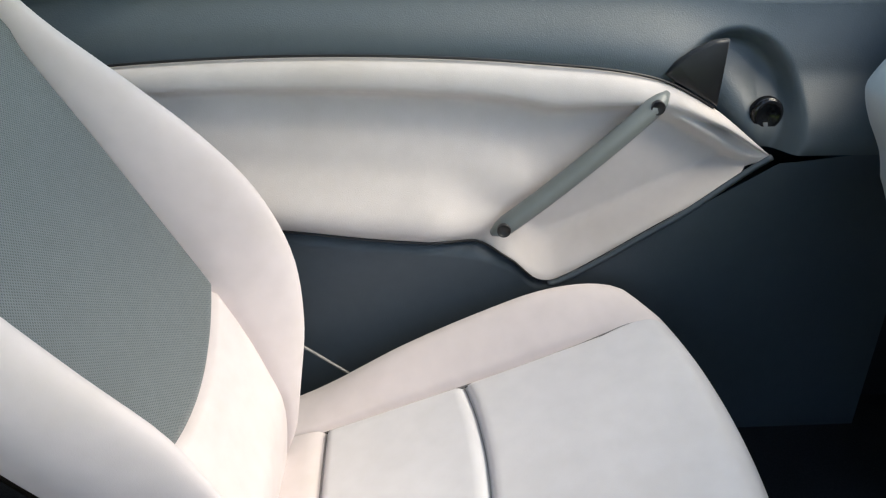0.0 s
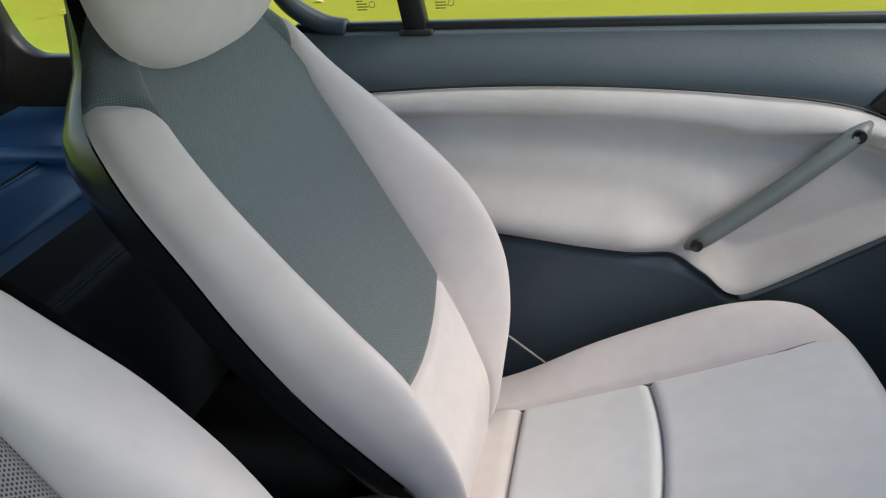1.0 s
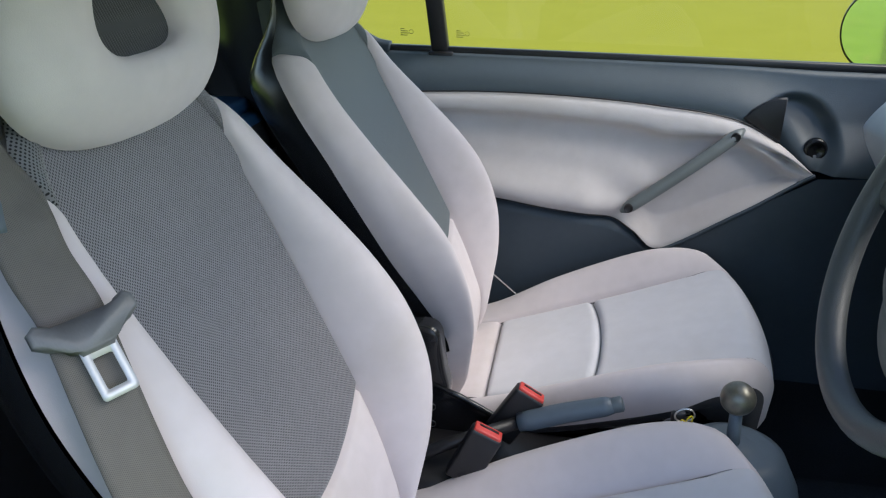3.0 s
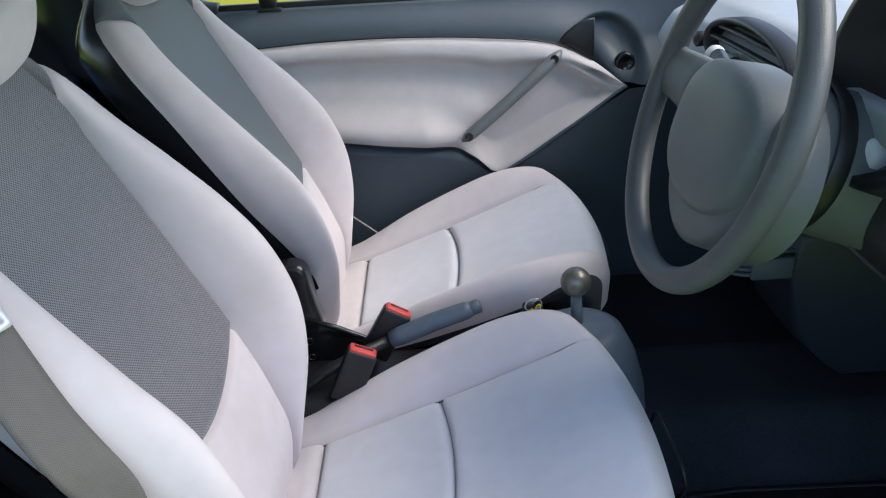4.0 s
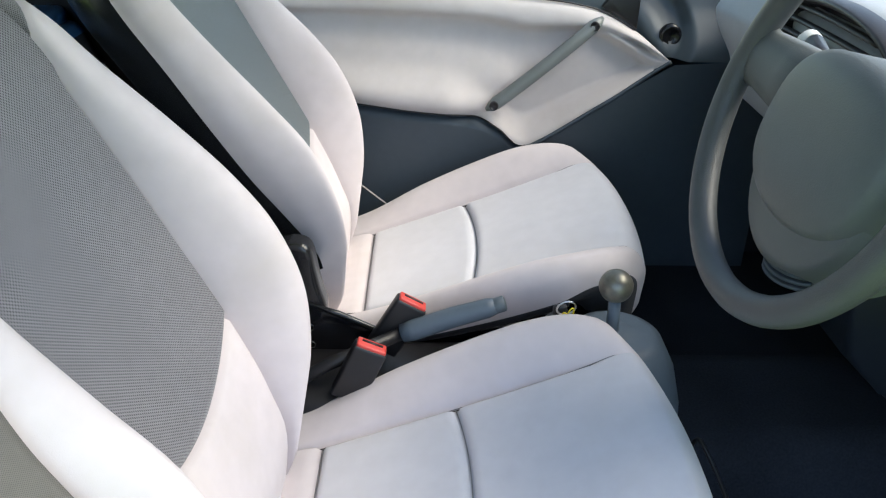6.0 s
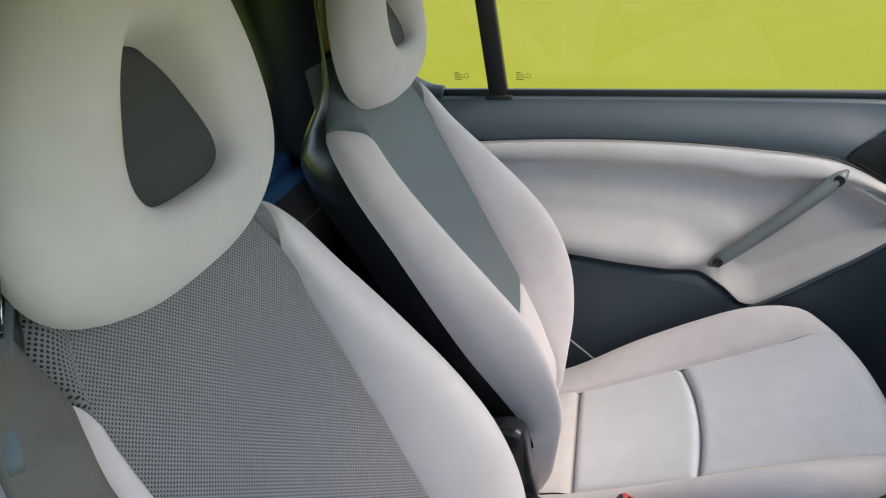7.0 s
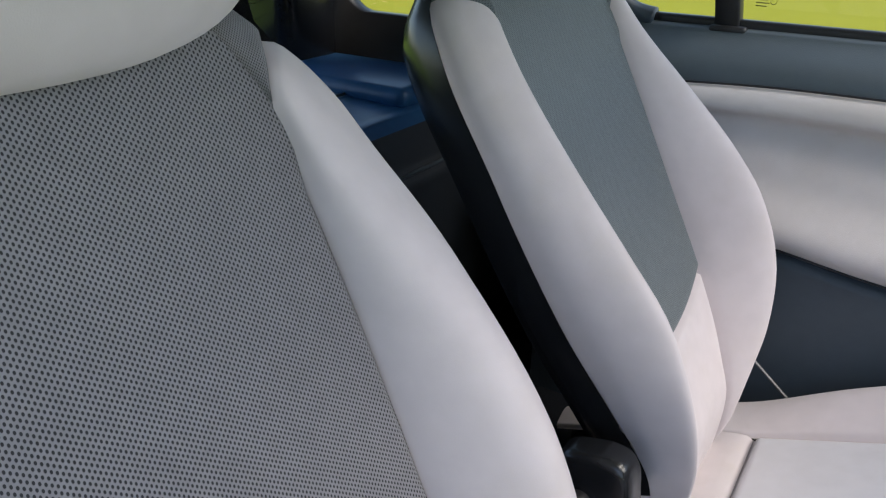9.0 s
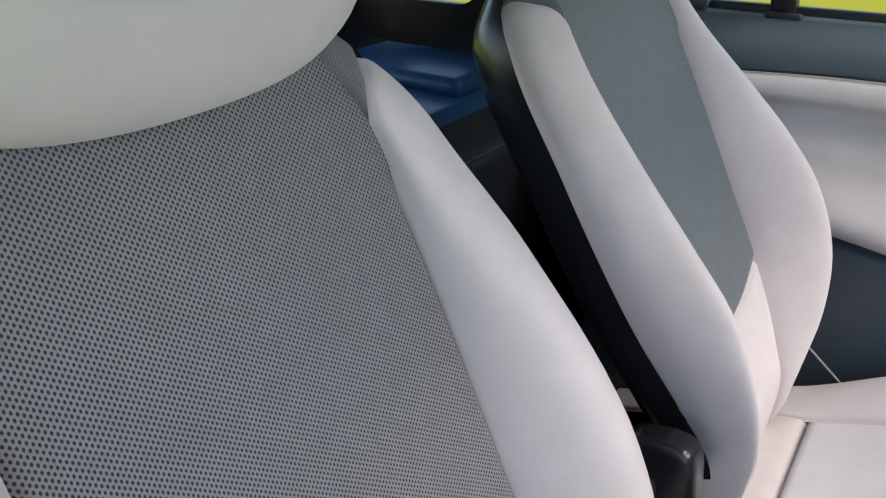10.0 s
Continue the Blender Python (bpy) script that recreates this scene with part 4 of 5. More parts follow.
part("grab_handle", tube([p + Vector((0, -0.014 * math.sin(math.pi * t) ** 0.5 - 0.004, 0)) for p, t in zip(gpts, steps(24))], [0.004 + 0.0082 * min(1, 12 * t, 12 * (1 - t)) ** 0.5 for t in steps(24)], 14), M_HANDLE, door, "slanting grey plastic grab handle")
for t in (0.07, 0.93):
    p = ga + (gb - ga) * t
    part("screw_hole", lathe([(-0.004, 0.0084), (0.0012, 0.0084), (0.0018, 0.0076), (0.0012, 0.0068), (0.0002, 0.0064), (0.0002, 0)], p + Vector((-0.002, -0.0235, 0.001)), (-0.1, -1, 0.05), 20), M_BLACK, door, "dark recessed screw hole")
# release lever in its bowl, lock button
flap = [(0.364, 0.990), (0.345, 0.988), (0.323, 0.977), (0.306, 0.964), (0.294, 0.949), (0.308, 0.940), (0.328, 0.932), (0.348, 0.920), (0.364, 0.910)]
part("release_lever", prism(flap, "y", 0.950, 0.962, 0.003), M_BLACK, door, "black door release lever in a round bowl")
part("lock_button", lathe([(0, 0.021), (0.008, 0.021), (0.012, 0.018), (0.012, 0.014), (0.009, 0.010), (0.009, 0)], (0.430, 0.962, 0.899), (0, -1, 0), 32), M_GLOSSBLACK, door, "round glossy black button")
part("side_screw", lathe([(0, 0.008), (0.003, 0.007), (0.003, 0)], (0.437, 0.922, 0.822), (0, -1, 0), 16), M_BLACK, door)
# etched marks on the panes
for x0 in (-0.375, -0.262):
    for k, w in enumerate((0.009, 0.015, 0.017, 0.014)):
        part("pane_mark", box((x0, 1.008 - 0.28 * (0.036 - 0.004 * k), 1.076 - 0.004 * k), (x0 + w, 1.0086 - 0.28 * (0.036 - 0.004 * k), 1.0774 - 0.004 * k), 0), M_MARK, door)
    part("pane_mark", tube([(x0 + 0.022 + 0.004 * math.cos(a), 1.0005, 1.0715 + 0.004 * math.sin(a)) for a in steps(20, 0, 2 * math.pi)], 0.0005, 5), M_MARK, door)

mirror = thing("door_mirror", (0.55, 1.2, 1.05), "dark exterior mirror outside the passenger's window", "mirror")
part("housing", lathe([(0.055, 0), (0.05, 0.04), (0.025, 0.072), (0, 0.080), (-0.004, 0.076)], (0.537, 1.185, 1.085), (0.8, 0.6, 0), 40), M_BLACK, mirror)
part("mirror_glass", lathe([(0, 0.074), (-0.001, 0)], (0.535, 1.183, 1.085), (0.8, 0.6, 0), 40), M_MIRROR, mirror)
part("arm", tube([(0.58, 1.03, 1.04), (0.585, 1.12, 1.06)], 0.02, 10), M_BLACK, mirror)


# ---------------------------------------------------------------- dashboard, column, wheel
def dash_pt(y, s):
    prof = [(0.60, 0.80), (0.54, 0.815), (0.485, 0.85), (0.465, 0.89), (0.46, 0.92), (0.452, 0.95), (0.445, 0.99), (0.46, 1.03), (0.50, 1.055), (0.62, 1.075), (0.95, 1.04)]
    k = s * (len(prof) - 1)
    i = min(int(k), len(prof) - 2)
    t = k - i
    t = t * t * (3 - 2 * t) * 0.3 + t * 0.7
    x, z = prof[i][0] * (1 - t) + prof[i + 1][0] * t, prof[i][1] * (1 - t) + prof[i + 1][1] * t
    end = smooth(0.72, 0.92, y)
    bulge = 0.028 * math.exp(-(((y - 0.74) / 0.10) ** 2)) * math.exp(-(((z - 0.99) / 0.06) ** 2))
    return (x - bulge + 0.14 * end, y, z)


dash = thing("dashboard", (0.7, 0.35, 0.7), "grey plastic dashboard with round air vents", "dashboard", shift=AHEAD)
part("dash_panel", grid(dash_pt, steps(80, -0.28, 0.965), steps(60)), M_DASH, dash)
part("under_panel", grid(lambda u, v: (0.575 + 0.40 * u, v, 0.805 - 0.06 * u), steps(10), steps(20, -0.28, 0.95)), M_NAVY, dash, "dark lower dashboard panel")
part("centre_console_panel", prism([(0.500, 0.735), (0.513, 0.64), (0.575, 0.580), (0.60, 0.56), (0.82, 0.56), (0.82, 0.80), (0.500, 0.80)], "y", 0.285, 0.43, 0.012, 3), M_CONSOLE, dash, "dark blue-grey centre console panel")
vent = part("vent", grid(lambda p, k: [(0.462, 0.40 + 0.150 * math.cos(p), 1.022 + 0.046 * math.sin(p)), (0.436, 0.40 + 0.150 * math.cos(p), 1.022 + 0.046 * math.sin(p)), (0.432, 0.40 + 0.143 * math.cos(p), 1.022 + 0.042 * math.sin(p)), (0.440, 0.40 + 0.136 * math.cos(p), 1.022 + 0.037 * math.sin(p)), (0.475, 0.40 + 0.136 * math.cos(p), 1.022 + 0.037 * math.sin(p)), (0.476, 0.40, 1.022)][k], [2 * math.pi * k / 48 for k in range(48)], list(range(6)), loop=True), M_BLACK, dash, "oval black air vent with slats")
for k in range(4):
    h = 0.018 * (k - 1.5)
    w = 0.134 * math.sqrt(1 - (h / 0.040) ** 2)
    part("slat", tube([(0.444 - 0.006 * math.cos(t * 1.4), 0.40 + w * t, 1.022 + h - 0.004 * t * t) for t in steps(14, -1, 1)], 0.0060, 8, flat=0.5), M_KNEE, vent)
part("vent_tab", box((0.428, 0.428, 1.005), (0.446, 0.446, 1.018), 0.003), M_WHITE, vent)
part("vent_wheel", lathe([(0, 0.012), (0.010, 0.012), (0.013, 0.008), (0.013, 0)], (0.440, 0.565, 1.015), (-1, 0, 0), 20), M_BLACK, dash)


def nose(x0, x1, y0, y1, n=14):
    """Plan of a drawer with a rounded nose towards the seats."""
    r, c = (y1 - y0) / 2, (y0 + y1) / 2
    return [(x1, y0), (x1, y1)] + [(x0 + r - r * math.sin(a) ** 0.8, c + r * math.cos(a)) for a in steps(n, 0.0, math.pi)]


tray = part("coin_tray", prism(nose(0.408, 0.56, 0.292, 0.378), "z", 0.738, 0.776, 0.002), M_BLACK, dash, "rounded ribbed console tray")
for k in range(5):
    part("tray_rib", prism(nose(0.402, 0.55, 0.288, 0.382), "z", 0.739 + 0.0085 * k, 0.744 + 0.0085 * k, 0.0015), M_DARK, tray)
part("tray_plate", box((0.440, 0.282, 0.736), (0.498, 0.290, 0.770), 0.003), M_DARK, tray, "flat grey plate on the tray side")
# metal strip added for the highlight along the tray's top
part("tray_edge", tube([(0.440, 0.284, 0.7735), (0.496, 0.284, 0.7735)], 0.0016, 8), M_SILL, tray, "metal strip for the highlight along the tray's upper edge")
part("knee_lip", tube([(0.466, y, 0.873) for y in steps(10, -0.27, 0.26)], 0.005, 10), M_CONSOLE, dash)
part("instrument_pod", lathe([(0.12, 0.10), (0.0, 0.115), (-0.03, 0.11), (-0.03, 0.10), (0.0, 0.09), (0.0, 0)], (0.45, 0.03, 1.085), (1, 0, -0.2), 40), M_BLACK, dash, "black instrument binnacle")
for y, z in ((0.70, 1.045),):
    part("dash_dial", lathe([(0, 0.045), (0.03, 0.043), (0.05, 0.036), (0.058, 0.02), (0.06, 0)], (0.57, y, z + 0.01), (-0.5, 0, 1), 32), M_DASH, dash, "round grey dash-top vent")
part("rotary_knob", lathe([(-0.02, 0.016), (0.0, 0.0175), (0.010, 0.0172), (0.016, 0.014), (0.019, 0.008), (0.020, 0)], (0.428, 0.044, 1.006), (-1, -0.45, 0.1), 32), M_WHITE, dash, "pale round rotary switch")
part("tweeter", lathe([(0, 0.022), (0.02, 0.02), (0.03, 0.012), (0.032, 0)], (0.60, 0.94, 1.06), (-1, -0.4, -0.3), 24), M_DASH, dash)

WC0 = Vector((0.292, 0.100, 1.026))
wn_ = Vector((-math.cos(radians(17)), 0, math.sin(radians(17))))
wu = Vector((math.sin(radians(17)), 0, math.cos(radians(17))))
wy = Vector((0, 1, 0))


def WH(a, b, c):
    """Steering wheel space: a to the passenger's side, b up the wheel, c towards the driver."""
    return WC0 + wy * a + wu * b + wn_ * c


wheel = thing("steering_wheel", WC0, "grey leather-rimmed steering wheel with oval airbag pad", "steering wheel", shift=(0.006, 0.090, -0.006))
part("rim", tube([WH(0.169 * math.cos(a), 0.169 * math.sin(a), 0) for a in [2 * math.pi * k / 72 for k in range(72)]], 0.0142, 16, closed=True, up=wn_), M_WHEEL, wheel)
pad_bm = grid(lambda p, m: WH(-0.033 + 0.102 * math.copysign(abs(math.cos(p)) ** 0.9, math.cos(p)) * m, -0.003 + (0.070 if math.sin(p) > 0 else 0.082) * math.copysign(abs(math.sin(p)) ** 0.72, math.sin(p)) * m, -0.004 + 0.026 * math.sqrt(max(0, 1 - m**4)) - (0.03 if m > 0.999 else 0)), [2 * math.pi * k / 48 for k in range(48)], steps(16, 0.0005, 1), loop=True)
part("airbag_pad", pad_bm, M_PAD, wheel, "smooth grey oval airbag pad")
part("hub", grid(lambda p, m: WH(-0.030 + 0.102 * math.cos(p) * m, -0.034 + 0.092 * math.sin(p) * m, 0.022 * math.sqrt(max(0, 1 - m**4)) - (0.05 if m > 0.999 else 0) - 0.016), [2 * math.pi * k / 48 for k in range(48)], steps(14, 0.02, 1), loop=True), M_PAD, wheel, "grey plastic hub cover")
for s in (-1, 1):
    part("spoke", tube([WH(s * 0.05, 0.008, -0.020), WH(s * 0.11, 0.012, -0.016), WH(s * 0.145, 0.014, -0.009), WH(s * 0.170, 0.016, -0.004)], [0.040, 0.034, 0.030, 0.034], 12, flat=0.4, up=wn_), M_PAD, wheel)
column = thing("steering_column", WH(0, 0, -0.1), "dark grey steering column shroud with stalks", "column", shift=AHEAD)
part("shroud", lathe([(-0.03, 0.055), (-0.06, 0.068), (-0.10, 0.075), (-0.20, 0.08), (-0.28, 0.085)], WH(0, -0.01, 0), wn_, 32), M_PAD, column)
part("gaiter", lathe([(-0.09, 0.079), (-0.10, 0.083), (-0.108, 0.079)], WH(0, -0.01, 0), wn_, 32), M_BLACK, column)
part("stalk", tube([WH(0.05, 0.02, -0.055), WH(0.14, 0.04, -0.05), WH(0.165, 0.045, -0.05)], [0.007, 0.009, 0.011], 12), M_BLACK, column)
part("stalk_tip", lathe([(0, 0.011), (0.012, 0.013), (0.02, 0.009), (0.021, 0)], WH(0.165, 0.045, -0.05), wy, 18), M_WHITE, column)

part("dash_strip", box((0.424, -0.27, 1.016), (0.47, 0.185, 1.052), 0.010, 4), M_DASH, dash, "pale grey strip above the switches")
part("switch_panel", box((0.425, 0.082, 0.952), (0.456, 0.168, 1.012), 0.008, 3), M_NAVY, dash, "dark switch panel beside the column")
part("switch_button", lathe([(0, 0.016), (0.002, 0.015), (0.003, 0.010), (0.003, 0)], (0.4245, 0.105, 0.985), (-1, 0, 0), 28), M_DARK, dash, "round dark push button")
part("knob_ring", lathe([(0.0, 0.024), (0.004, 0.024), (0.005, 0.021), (0.0, 0.019)], (0.440, 0.038, 1.004), (-1, -0.45, 0.1), 32), M_BLACK, dash)
part("knee_panel", grid(lambda u, v: (0.440 + 0.025 * u - 0.022 * math.sin(math.pi * u), v, 0.988 - 0.114 * u), steps(16), steps(20, -0.27, 0.26)), M_KNEE, dash, "dark knee panel below the dashboard")

# ---------------------------------------------------------------- between the seats
brake = thing("handbrake", (-0.15, 0.30, 0.54), "grey handbrake lever between the seats", "handbrake", shift=BETWEEN)
part("grip", tube([(-0.065, 0.315, 0.660), (-0.05, 0.315, 0.666), (0.0, 0.315, 0.686), (0.045, 0.315, 0.701), (0.055, 0.315, 0.704)], [0.0125, 0.0142, 0.0138, 0.013, 0.0105], 16), M_BRAKE, brake)
part("button", lathe([(0, 0.0105), (0.012, 0.0105), (0.014, 0.008), (0.014, 0)], (0.054, 0.315, 0.704), (0.93, 0, 0.36), 18), M_DARK, brake)
part("lever", tube([(-0.065, 0.315, 0.660), (-0.16, 0.285, 0.632), (-0.22, 0.285, 0.59), (-0.23, 0.285, 0.53)], 0.009, 10), M_BLACK, brake)
gear = thing("gear_lever", (0.19, 0.29, 0.6), "gear lever with a worn metal ball knob", "gear lever", shift=BETWEEN)
part("knob", lathe([(0.021 * -math.cos(a), 0.021 * math.sin(a)) for a in steps(18, 0, math.pi)], (0.198, 0.29, 0.752), (0, 0, 1), 32), M_KNOB, gear, "round worn bronze-grey ball knob")
part("shaft", tube([(0.199, 0.29, 0.735), (0.203, 0.29, 0.66)], [0.0075, 0.009], 14), M_BRAKE, gear)
part("gaiter", lathe([(0.0, 0.0), (-0.001, 0.018), (-0.008, 0.030), (-0.004, 0.042), (-0.012, 0.058), (-0.05, 0.078), (-0.10, 0.092), (-0.17, 0.10)], (0.208, 0.29, 0.688), (0, 0, 1), 36), M_BRAKE, gear, "grey moulded gear lever base")
console = thing("centre_console", (0.0, 0.3, 0.54), "black plastic console tray between the seats", "console", shift=BETWEEN)
part("tray", box((-0.34, 0.245, 0.53), (0.16, 0.39, 0.60), 0.02, 3), M_BLACK, console)
part("lock_barrel", lathe([(0, 0.020), (0.03, 0.020), (0.034, 0.016), (0.034, 0)], (0.135, 0.30, 0.665), (-0.1, -0.3, 1), 24), M_BLACK, console)
keys = thing("key_ring", (0.137, 0.29, 0.70), "car key with bright ring and yellow chain in the lock", "keys", shift=BETWEEN)


def loop(x, y, z, rx, rz, lean, r):
    return tube([(x + rx * math.cos(a) + lean * math.sin(a), y + 0.3 * lean * math.cos(a), z + rz * math.sin(a)) for a in [2 * math.pi * k / 28 for k in range(28)]], r, 8, closed=True, up=(0, 1, 0))


part("ring", loop(0.139, 0.285, 0.722, 0.0115, 0.0095, 0.002, 0.0012), M_STEEL, keys)
part("yellow_loop", loop(0.144, 0.281, 0.716, 0.0035, 0.0085, 0.002, 0.0010), M_YELLOW, keys, "yellow chain link")
part("yellow_loop", loop(0.139, 0.279, 0.711, 0.0035, 0.0080, -0.003, 0.0010), M_YELLOW, keys, "yellow chain link")
part("key_head", box((0.124, 0.288, 0.690), (0.142, 0.296, 0.722), 0.003), M_BLACK, keys, "black plastic key head")


def buckle(x, y, z, tilt, lean):
    b = thing("belt_buckle", (x, y, z - 0.1), "black seat belt buckle with red release button", "buckle", "buckles", BETWEEN)
    m = Matrix.Translation((x, y, z)) @ Euler((radians(lean), radians(tilt), 0)).to_matrix().to_4x4()
    part("housing", box((-0.0215, -0.0105, -0.085), (0.0215, 0.0105, 0.0), 0.004, 3, m=m), M_BLACK, b)
    part("button", box((-0.019, -0.0085, -0.004), (0.019, 0.0085, 0.0035), 0.002, 2, m=m), M_RED, b, "red release button")
    part("slot", box((-0.0135, 0.0005, 0.0030), (0.0135, 0.0045, 0.0040), 0.0, m=m), M_BLACK, b)
    part("stem", tube([m @ Vector((0, 0, -0.085)), m @ Vector((-0.01, 0, -0.17))], 0.007, 8), M_GLOSSBLACK, b)
    return b


buckle(-0.101, 0.262, 0.678, 24, 0)
buckle(-0.052, 0.330, 0.699, 30, 0)

# ---------------------------------------------------------------- driver's seat belt
driver_back = back_pose(*DRIVER_BACK)
belt = thing("seat_belt", (-0.15, -0.2, 0.6), "worn grey-brown seat belt hanging down the driver's seat", "seat belt")
lay = [(-0.165, 0.398, 0.014), (-0.166, 0.375, 0.010), (-0.170, 0.352, 0.010), (-0.178, 0.335, 0.012), (-0.187, 0.306, 0.015), (-0.196, 0.269, 0.024), (-0.214, 0.220, 0.031), (-0.226, 0.180, 0.034), (-0.233, 0.139, 0.034), (-0.235, 0.100, 0.034), (-0.232, 0.060, 0.032), (-0.233, 0.018, 0.022), (-0.240, -0.035, 0.026), (-0.243, -0.085, 0.027), (-0.245, -0.113, 0.031)]
bp = [driver_back @ BK(*p) for p in lay]
path = spline(bp, 80)
turn = [smooth(0.55, 0.92, k / 80) for k in range(81)]
nrm = [Vector((0.80 - 0.54 * turn[k], -0.55 - 0.28 * turn[k] + 1.0 * (1 - smooth(0.0, 0.22, k / 80)), 0.35 - 1.32 * turn[k])) for k in range(81)]
part("webbing", ribbon(path, nrm, [0.043 - 0.019 * smooth(0.62, 0.95, k / 80) for k in range(81)]), M_BELT, belt)
axd = (path[31] - path[26]).normalized()
axn = Vector((0.80, -0.62, 0.35))
axs = axd.cross(axn).normalized()
axn = axs.cross(axd).normalized()
tm = Matrix((axs, axd, axn)).transposed().to_4x4() @ Matrix.Diagonal((0.97, 0.97, 0.97, 1))
tm.translation = path[30] + axn * 0.006 - axs * 0.004
part("tongue_cover", prism([(-0.036, -0.010), (-0.030, -0.014), (-0.023, -0.011), (-0.018, -0.005), (0.018, -0.005), (0.023, -0.011), (0.030, -0.014), (0.036, -0.010), (0.036, 0.000), (0.028, 0.006), (0.015, 0.010), (0.011, 0.018), (-0.011, 0.018), (-0.015, 0.010), (-0.028, 0.006), (-0.036, 0.000)], "z", -0.004, 0.006, 0.003, 3, m=tm), M_TONGUE, belt, "grey plastic tongue cover")
part("tongue", frame_bm((-0.0125, 0.0125, -0.030, 0.022, 0.003), (-0.0068, 0.0068, -0.008, 0.015, 0.0015), lambda a, b, d: tm @ Vector((a, b + 0.030, d * 0.04 + 0.002)), 4), M_PLATE, belt, "bright steel belt tongue")
part("anchor_bolt", lathe([(0, 0.012), (0.003, 0.012), (0.0035, 0.009), (0.009, 0.0088), (0.010, 0.007), (0.010, 0)], (-0.134, -0.121, 0.594), (0.1, -1, 0.1), 6), M_BRASS, belt, "zinc-plated anchor bolt")
sleeve = spline([path[78] + Vector((0, -0.002, 0)), Vector((-0.168, -0.121, 0.662)), Vector((-0.150, -0.121, 0.625)), Vector((-0.136, -0.116, 0.596))], 20)
part("end_sleeve", ribbon(sleeve, [Vector((0.55, -0.8, 0.1))] * 21, [0.030 - 0.004 * k / 20 for k in range(21)], 0.004), M_LEATHER, belt, "black sleeve round the belt's lower end")
guide = thing("belt_guide", BK(-0.14, 0.40, -0.02), "black belt guide on the shoulder of the driver's seat", "belt guide", shift=(0.032, 0.052, 0.027))
gb_ = Vector((-0.467, -0.077, 1.114))
part("pad", lathe([(-0.044 * math.cos(a), 0.0245 * math.sin(a) ** 0.75) for a in steps(20, 0.001, math.pi - 0.001)], gb_, (-0.25, 0.05, 1), 28), M_LEATHER, guide, "rounded black leather-grained guide pad")
gm = Matrix((Vector((0.768, 0.621, -0.160)), Vector((-0.126, 0.391, 0.912)), Vector((0.628, -0.680, 0.378)))).transposed().to_4x4()
gm.translation = Vector((-0.442, -0.086, 1.136))
part("slot_plate", prism([(-0.0095, -0.022), (0.0095, -0.022), (0.0095, 0.012), (0.006, 0.022), (-0.004, 0.025), (-0.0095, 0.016)], "z", -0.010, 0.003, 0.0025, m=gm), M_BLACK, guide, "black belt slot plate")
part("slot_edge", box((-0.0098, -0.014, 0.0015), (-0.0090, 0.008, 0.0035), 0.0003, 1, m=gm), M_STEEL, guide)
part("slot_edge", box((0.0088, -0.018, 0.0015), (0.0098, -0.006, 0.0035), 0.0003, 1, m=gm), M_STEEL, guide)
part("slot_lip", tube([gm @ Vector((x, -0.0225, 0.001)) for x in (-0.0095, -0.004, 0.004, 0.0095)], 0.0028, 8), M_GLOSSBLACK, guide)
part("edge_strip", tube([driver_back @ BK(-curve_table(WO, r) - 0.008, r, 0.004) - Vector((0.032, 0.052, 0.027)) for r in steps(14, 0.335, 0.44)], 0.0065, 10, flat=0.5), M_DARK, guide, "dark grey strip down the seat edge")
part("pillar_strap", ribbon([Vector((-0.450, -0.105, 1.118)), Vector((-0.52, -0.16, 1.10)), Vector((-0.60, -0.25, 1.08))], [Vector((0.3, 0.2, 1))] * 3, 0.030), M_BLACK, guide)

strap = thing("anchor_strap", (-0.125, 0.87, 0.56), "thin bright steel strap beside the passenger's seat", "strap")
part("strip", ribbon([Vector((-0.17, 0.875, 0.645)), Vector((-0.149, 0.875, 0.628)), Vector((-0.099, 0.875, 0.586)), Vector((-0.06, 0.875, 0.55))], [Vector((0.5, -0.6, 0.6))] * 4, 0.004), M_SILL, strap)
part("torn_cover", box((-0.185, 0.862, 0.600), (-0.150, 0.885, 0.652), 0.006, 2, m=Matrix.Translation((-0.03, 0, 0.05)) @ Matrix.Shear("XZ", 4, (0.0, 0.0))), M_HANDLE, strap, "crumpled grey plastic cover")

# mat
def mat_edge():
    return [(0.286, -0.02), (0.289, -0.062), (0.298, -0.082), (0.336, -0.100), (0.346, -0.111), (0.356, -0.146), (0.376, -0.161), (0.55, -0.167), (0.80, -0.17), (0.86, -0.13), (0.86, 0.12), (0.80, 0.17), (0.42, 0.18), (0.31, 0.17), (0.275, 0.12)]


floor_mat = thing("floor_mat", (0.55, 0.0, FLOOR), "black carpet floor mat with stitched edge", "floor mat", shift=BETWEEN)
part("carpet_sheet", prism(mat_edge(), "z", FLOOR + 0.003, FLOOR + 0.011, 0.003), M_MAT, floor_mat)
part("binding", tube([(x, y, FLOOR + 0.008) for x, y in mat_edge()], 0.005, 8, closed=True), M_BLACK, floor_mat, "stitched black binding")

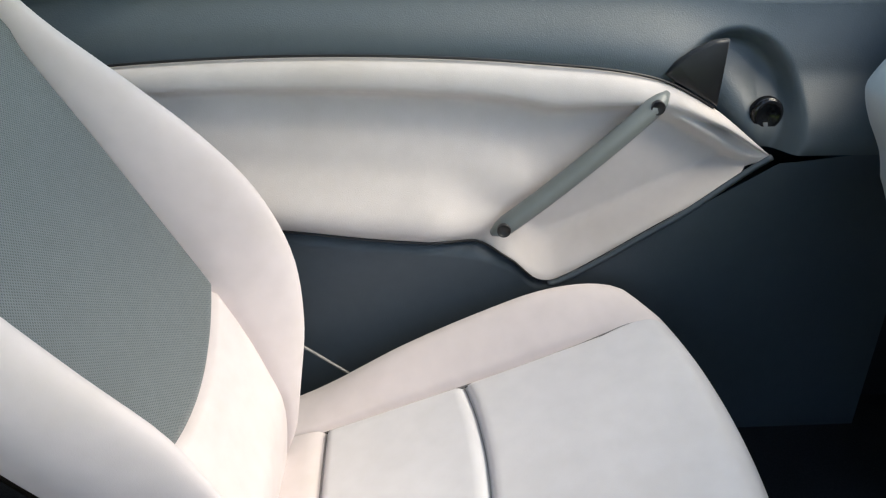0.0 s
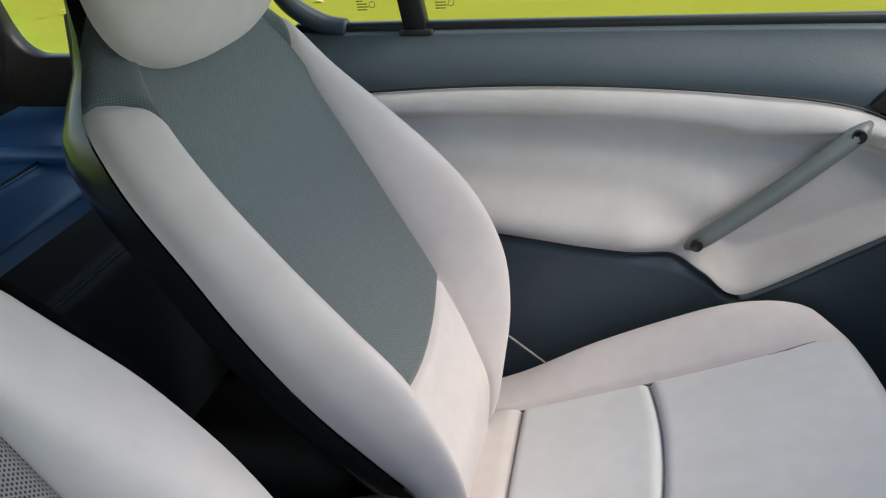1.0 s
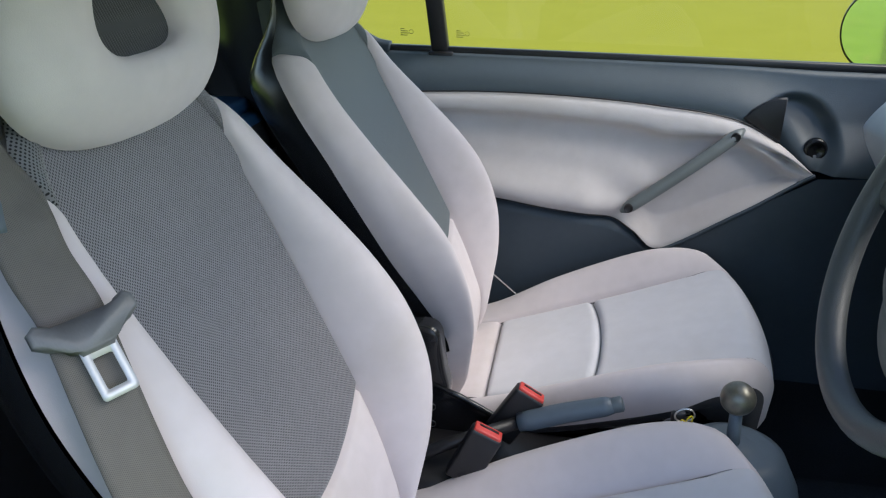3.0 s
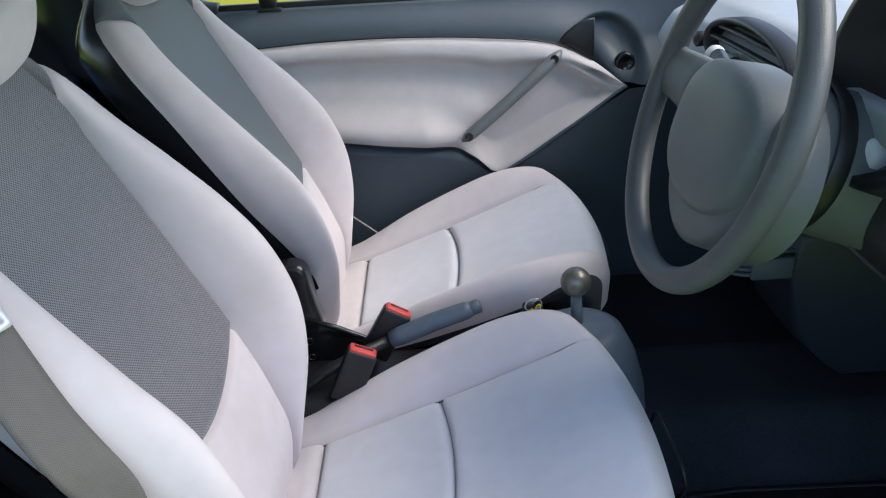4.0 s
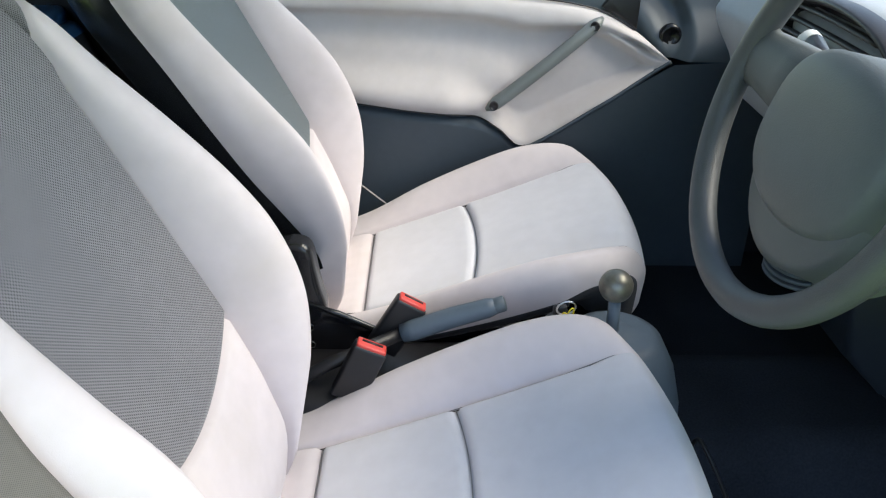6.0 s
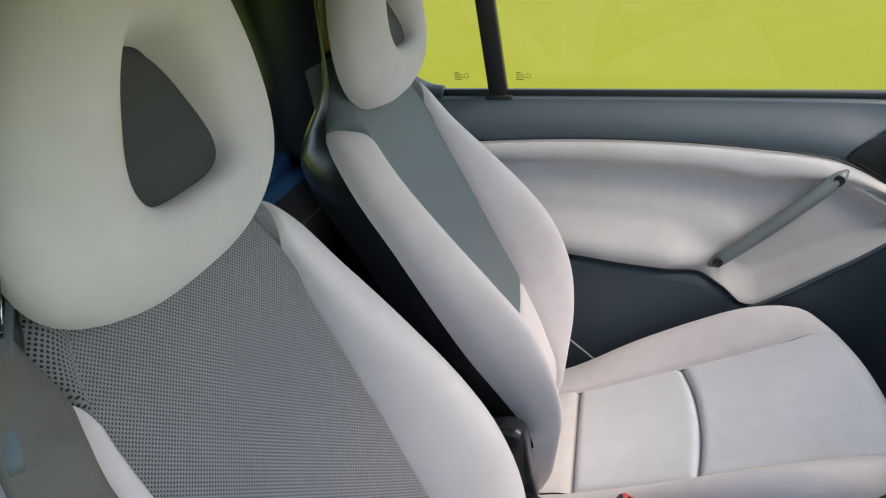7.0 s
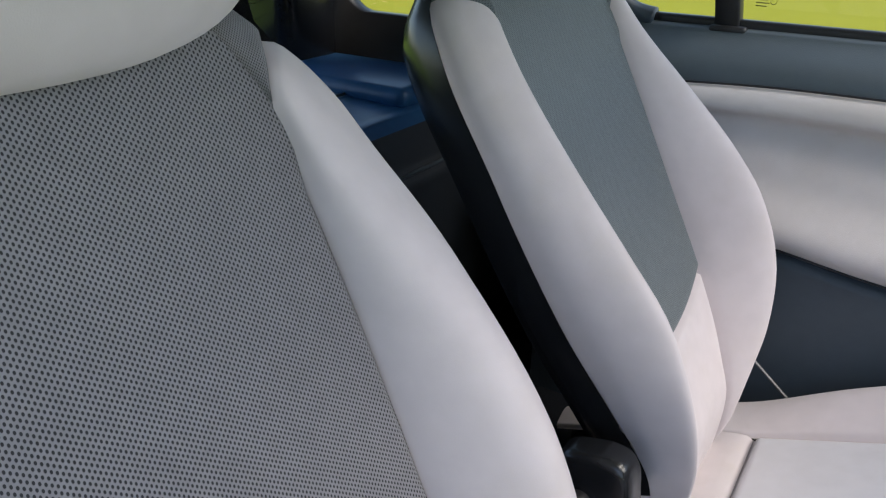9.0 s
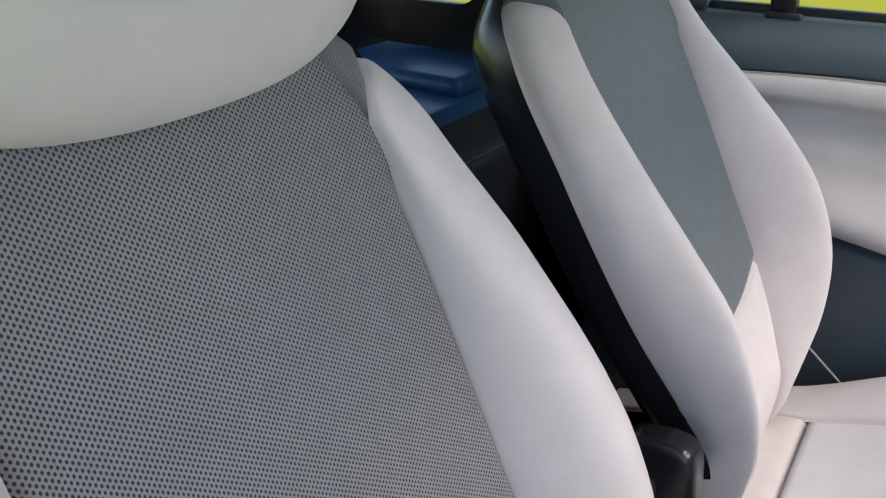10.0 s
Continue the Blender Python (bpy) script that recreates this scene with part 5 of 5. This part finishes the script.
# ---------------------------------------------------------------- garden behind
# garden shed built at 0.28 scale to stand close on the flat lawn
shed = thing("low_shed", (-6.95, 5.9, 0.0), "low brick and timber shed with grey felt roof", "store")
sm = pose(-6.95, 5.9, 0, 0, 0, -45) @ Matrix.Diagonal((0.28, 0.28, 0.28, 1))
part("wall", box((-0.3, -1.4, 0), (0.3, -0.9, 1.9), 0.02, m=sm), M_BRICK, shed, "red brick end wall")
part("door", box((-0.25, -0.9, 0), (0.25, -0.2, 1.5), 0.02, m=sm), M_TIMBER, shed, "pale boarded door")
part("side_wall", box((-0.2, -0.2, 0.3), (0.2, 2.0, 1.6), 0.02, m=sm), M_BRICK, shed)
part("planter", box((0.3, 0.1, 0), (0.8, 2.6, 0.5), 0.02, m=sm), M_ROOFING, shed, "grey-green timber planter")
part("roof", box((-1.0, -1.7, 1.85), (1.0, 2.4, 2.05), 0.02, m=sm @ pose(0, 0, 0, 0, 4, 0)), M_ROOFING, shed, "grey felt roof")


def hedge_bm(n, seed):
    rnd = random.Random(seed)
    bm = bmesh.new()
    for k in range(n):
        a = rnd.uniform(0, 0.85)
        x, y = -12.5 + 5.2 * a, 4 + 5.0 * a
        c = Vector((x + rnd.uniform(-0.8, 0.8), y + rnd.uniform(-0.6, 0.6), rnd.uniform(0, 1) ** 0.8 * (1.9 + 0.4 * math.sin(y * 1.3))))
        for j in range(3):
            v = Vector((rnd.uniform(-1, 1), rnd.uniform(-1, 1), rnd.uniform(-0.6, 1))).normalized()
            w = v.orthogonal().normalized()
            q = v.cross(w)
            s = rnd.uniform(0.05, 0.13)
            o = c + Vector((rnd.uniform(-.2, .2), rnd.uniform(-.2, .2), rnd.uniform(-.2, .2)))
            bm.faces.new([bm.verts.new(o + w * s), bm.verts.new(o + q * s * 0.6), bm.verts.new(o - w * s), bm.verts.new(o - q * s * 0.6)])
    return bm


tagged(part("hedge", hedge_bm(7000, 4), M_HEDGE), "mixed green garden hedge", "hedge", kind="stuff")
rnd = random.Random(9)
leaf_bm = bmesh.new()
for k in range(260):
    c = Vector((rnd.uniform(-12, -2.2), rnd.uniform(0, 9), 0.03))
    s = rnd.uniform(0.03, 0.07)
    a = rnd.uniform(0, 6.28)
    d1, d2 = Vector((math.cos(a), math.sin(a), rnd.uniform(-0.3, 0.3))) * s, Vector((-math.sin(a), math.cos(a), rnd.uniform(-0.2, 0.4))) * s * 0.6
    leaf_bm.faces.new([leaf_bm.verts.new(c + v) for v in (d1, d2, -d1, -d2)])
tagged(part("fallen_leaves", leaf_bm, M_LEAF), "dry brown leaves scattered on the lawn", "leaves", kind="stuff")
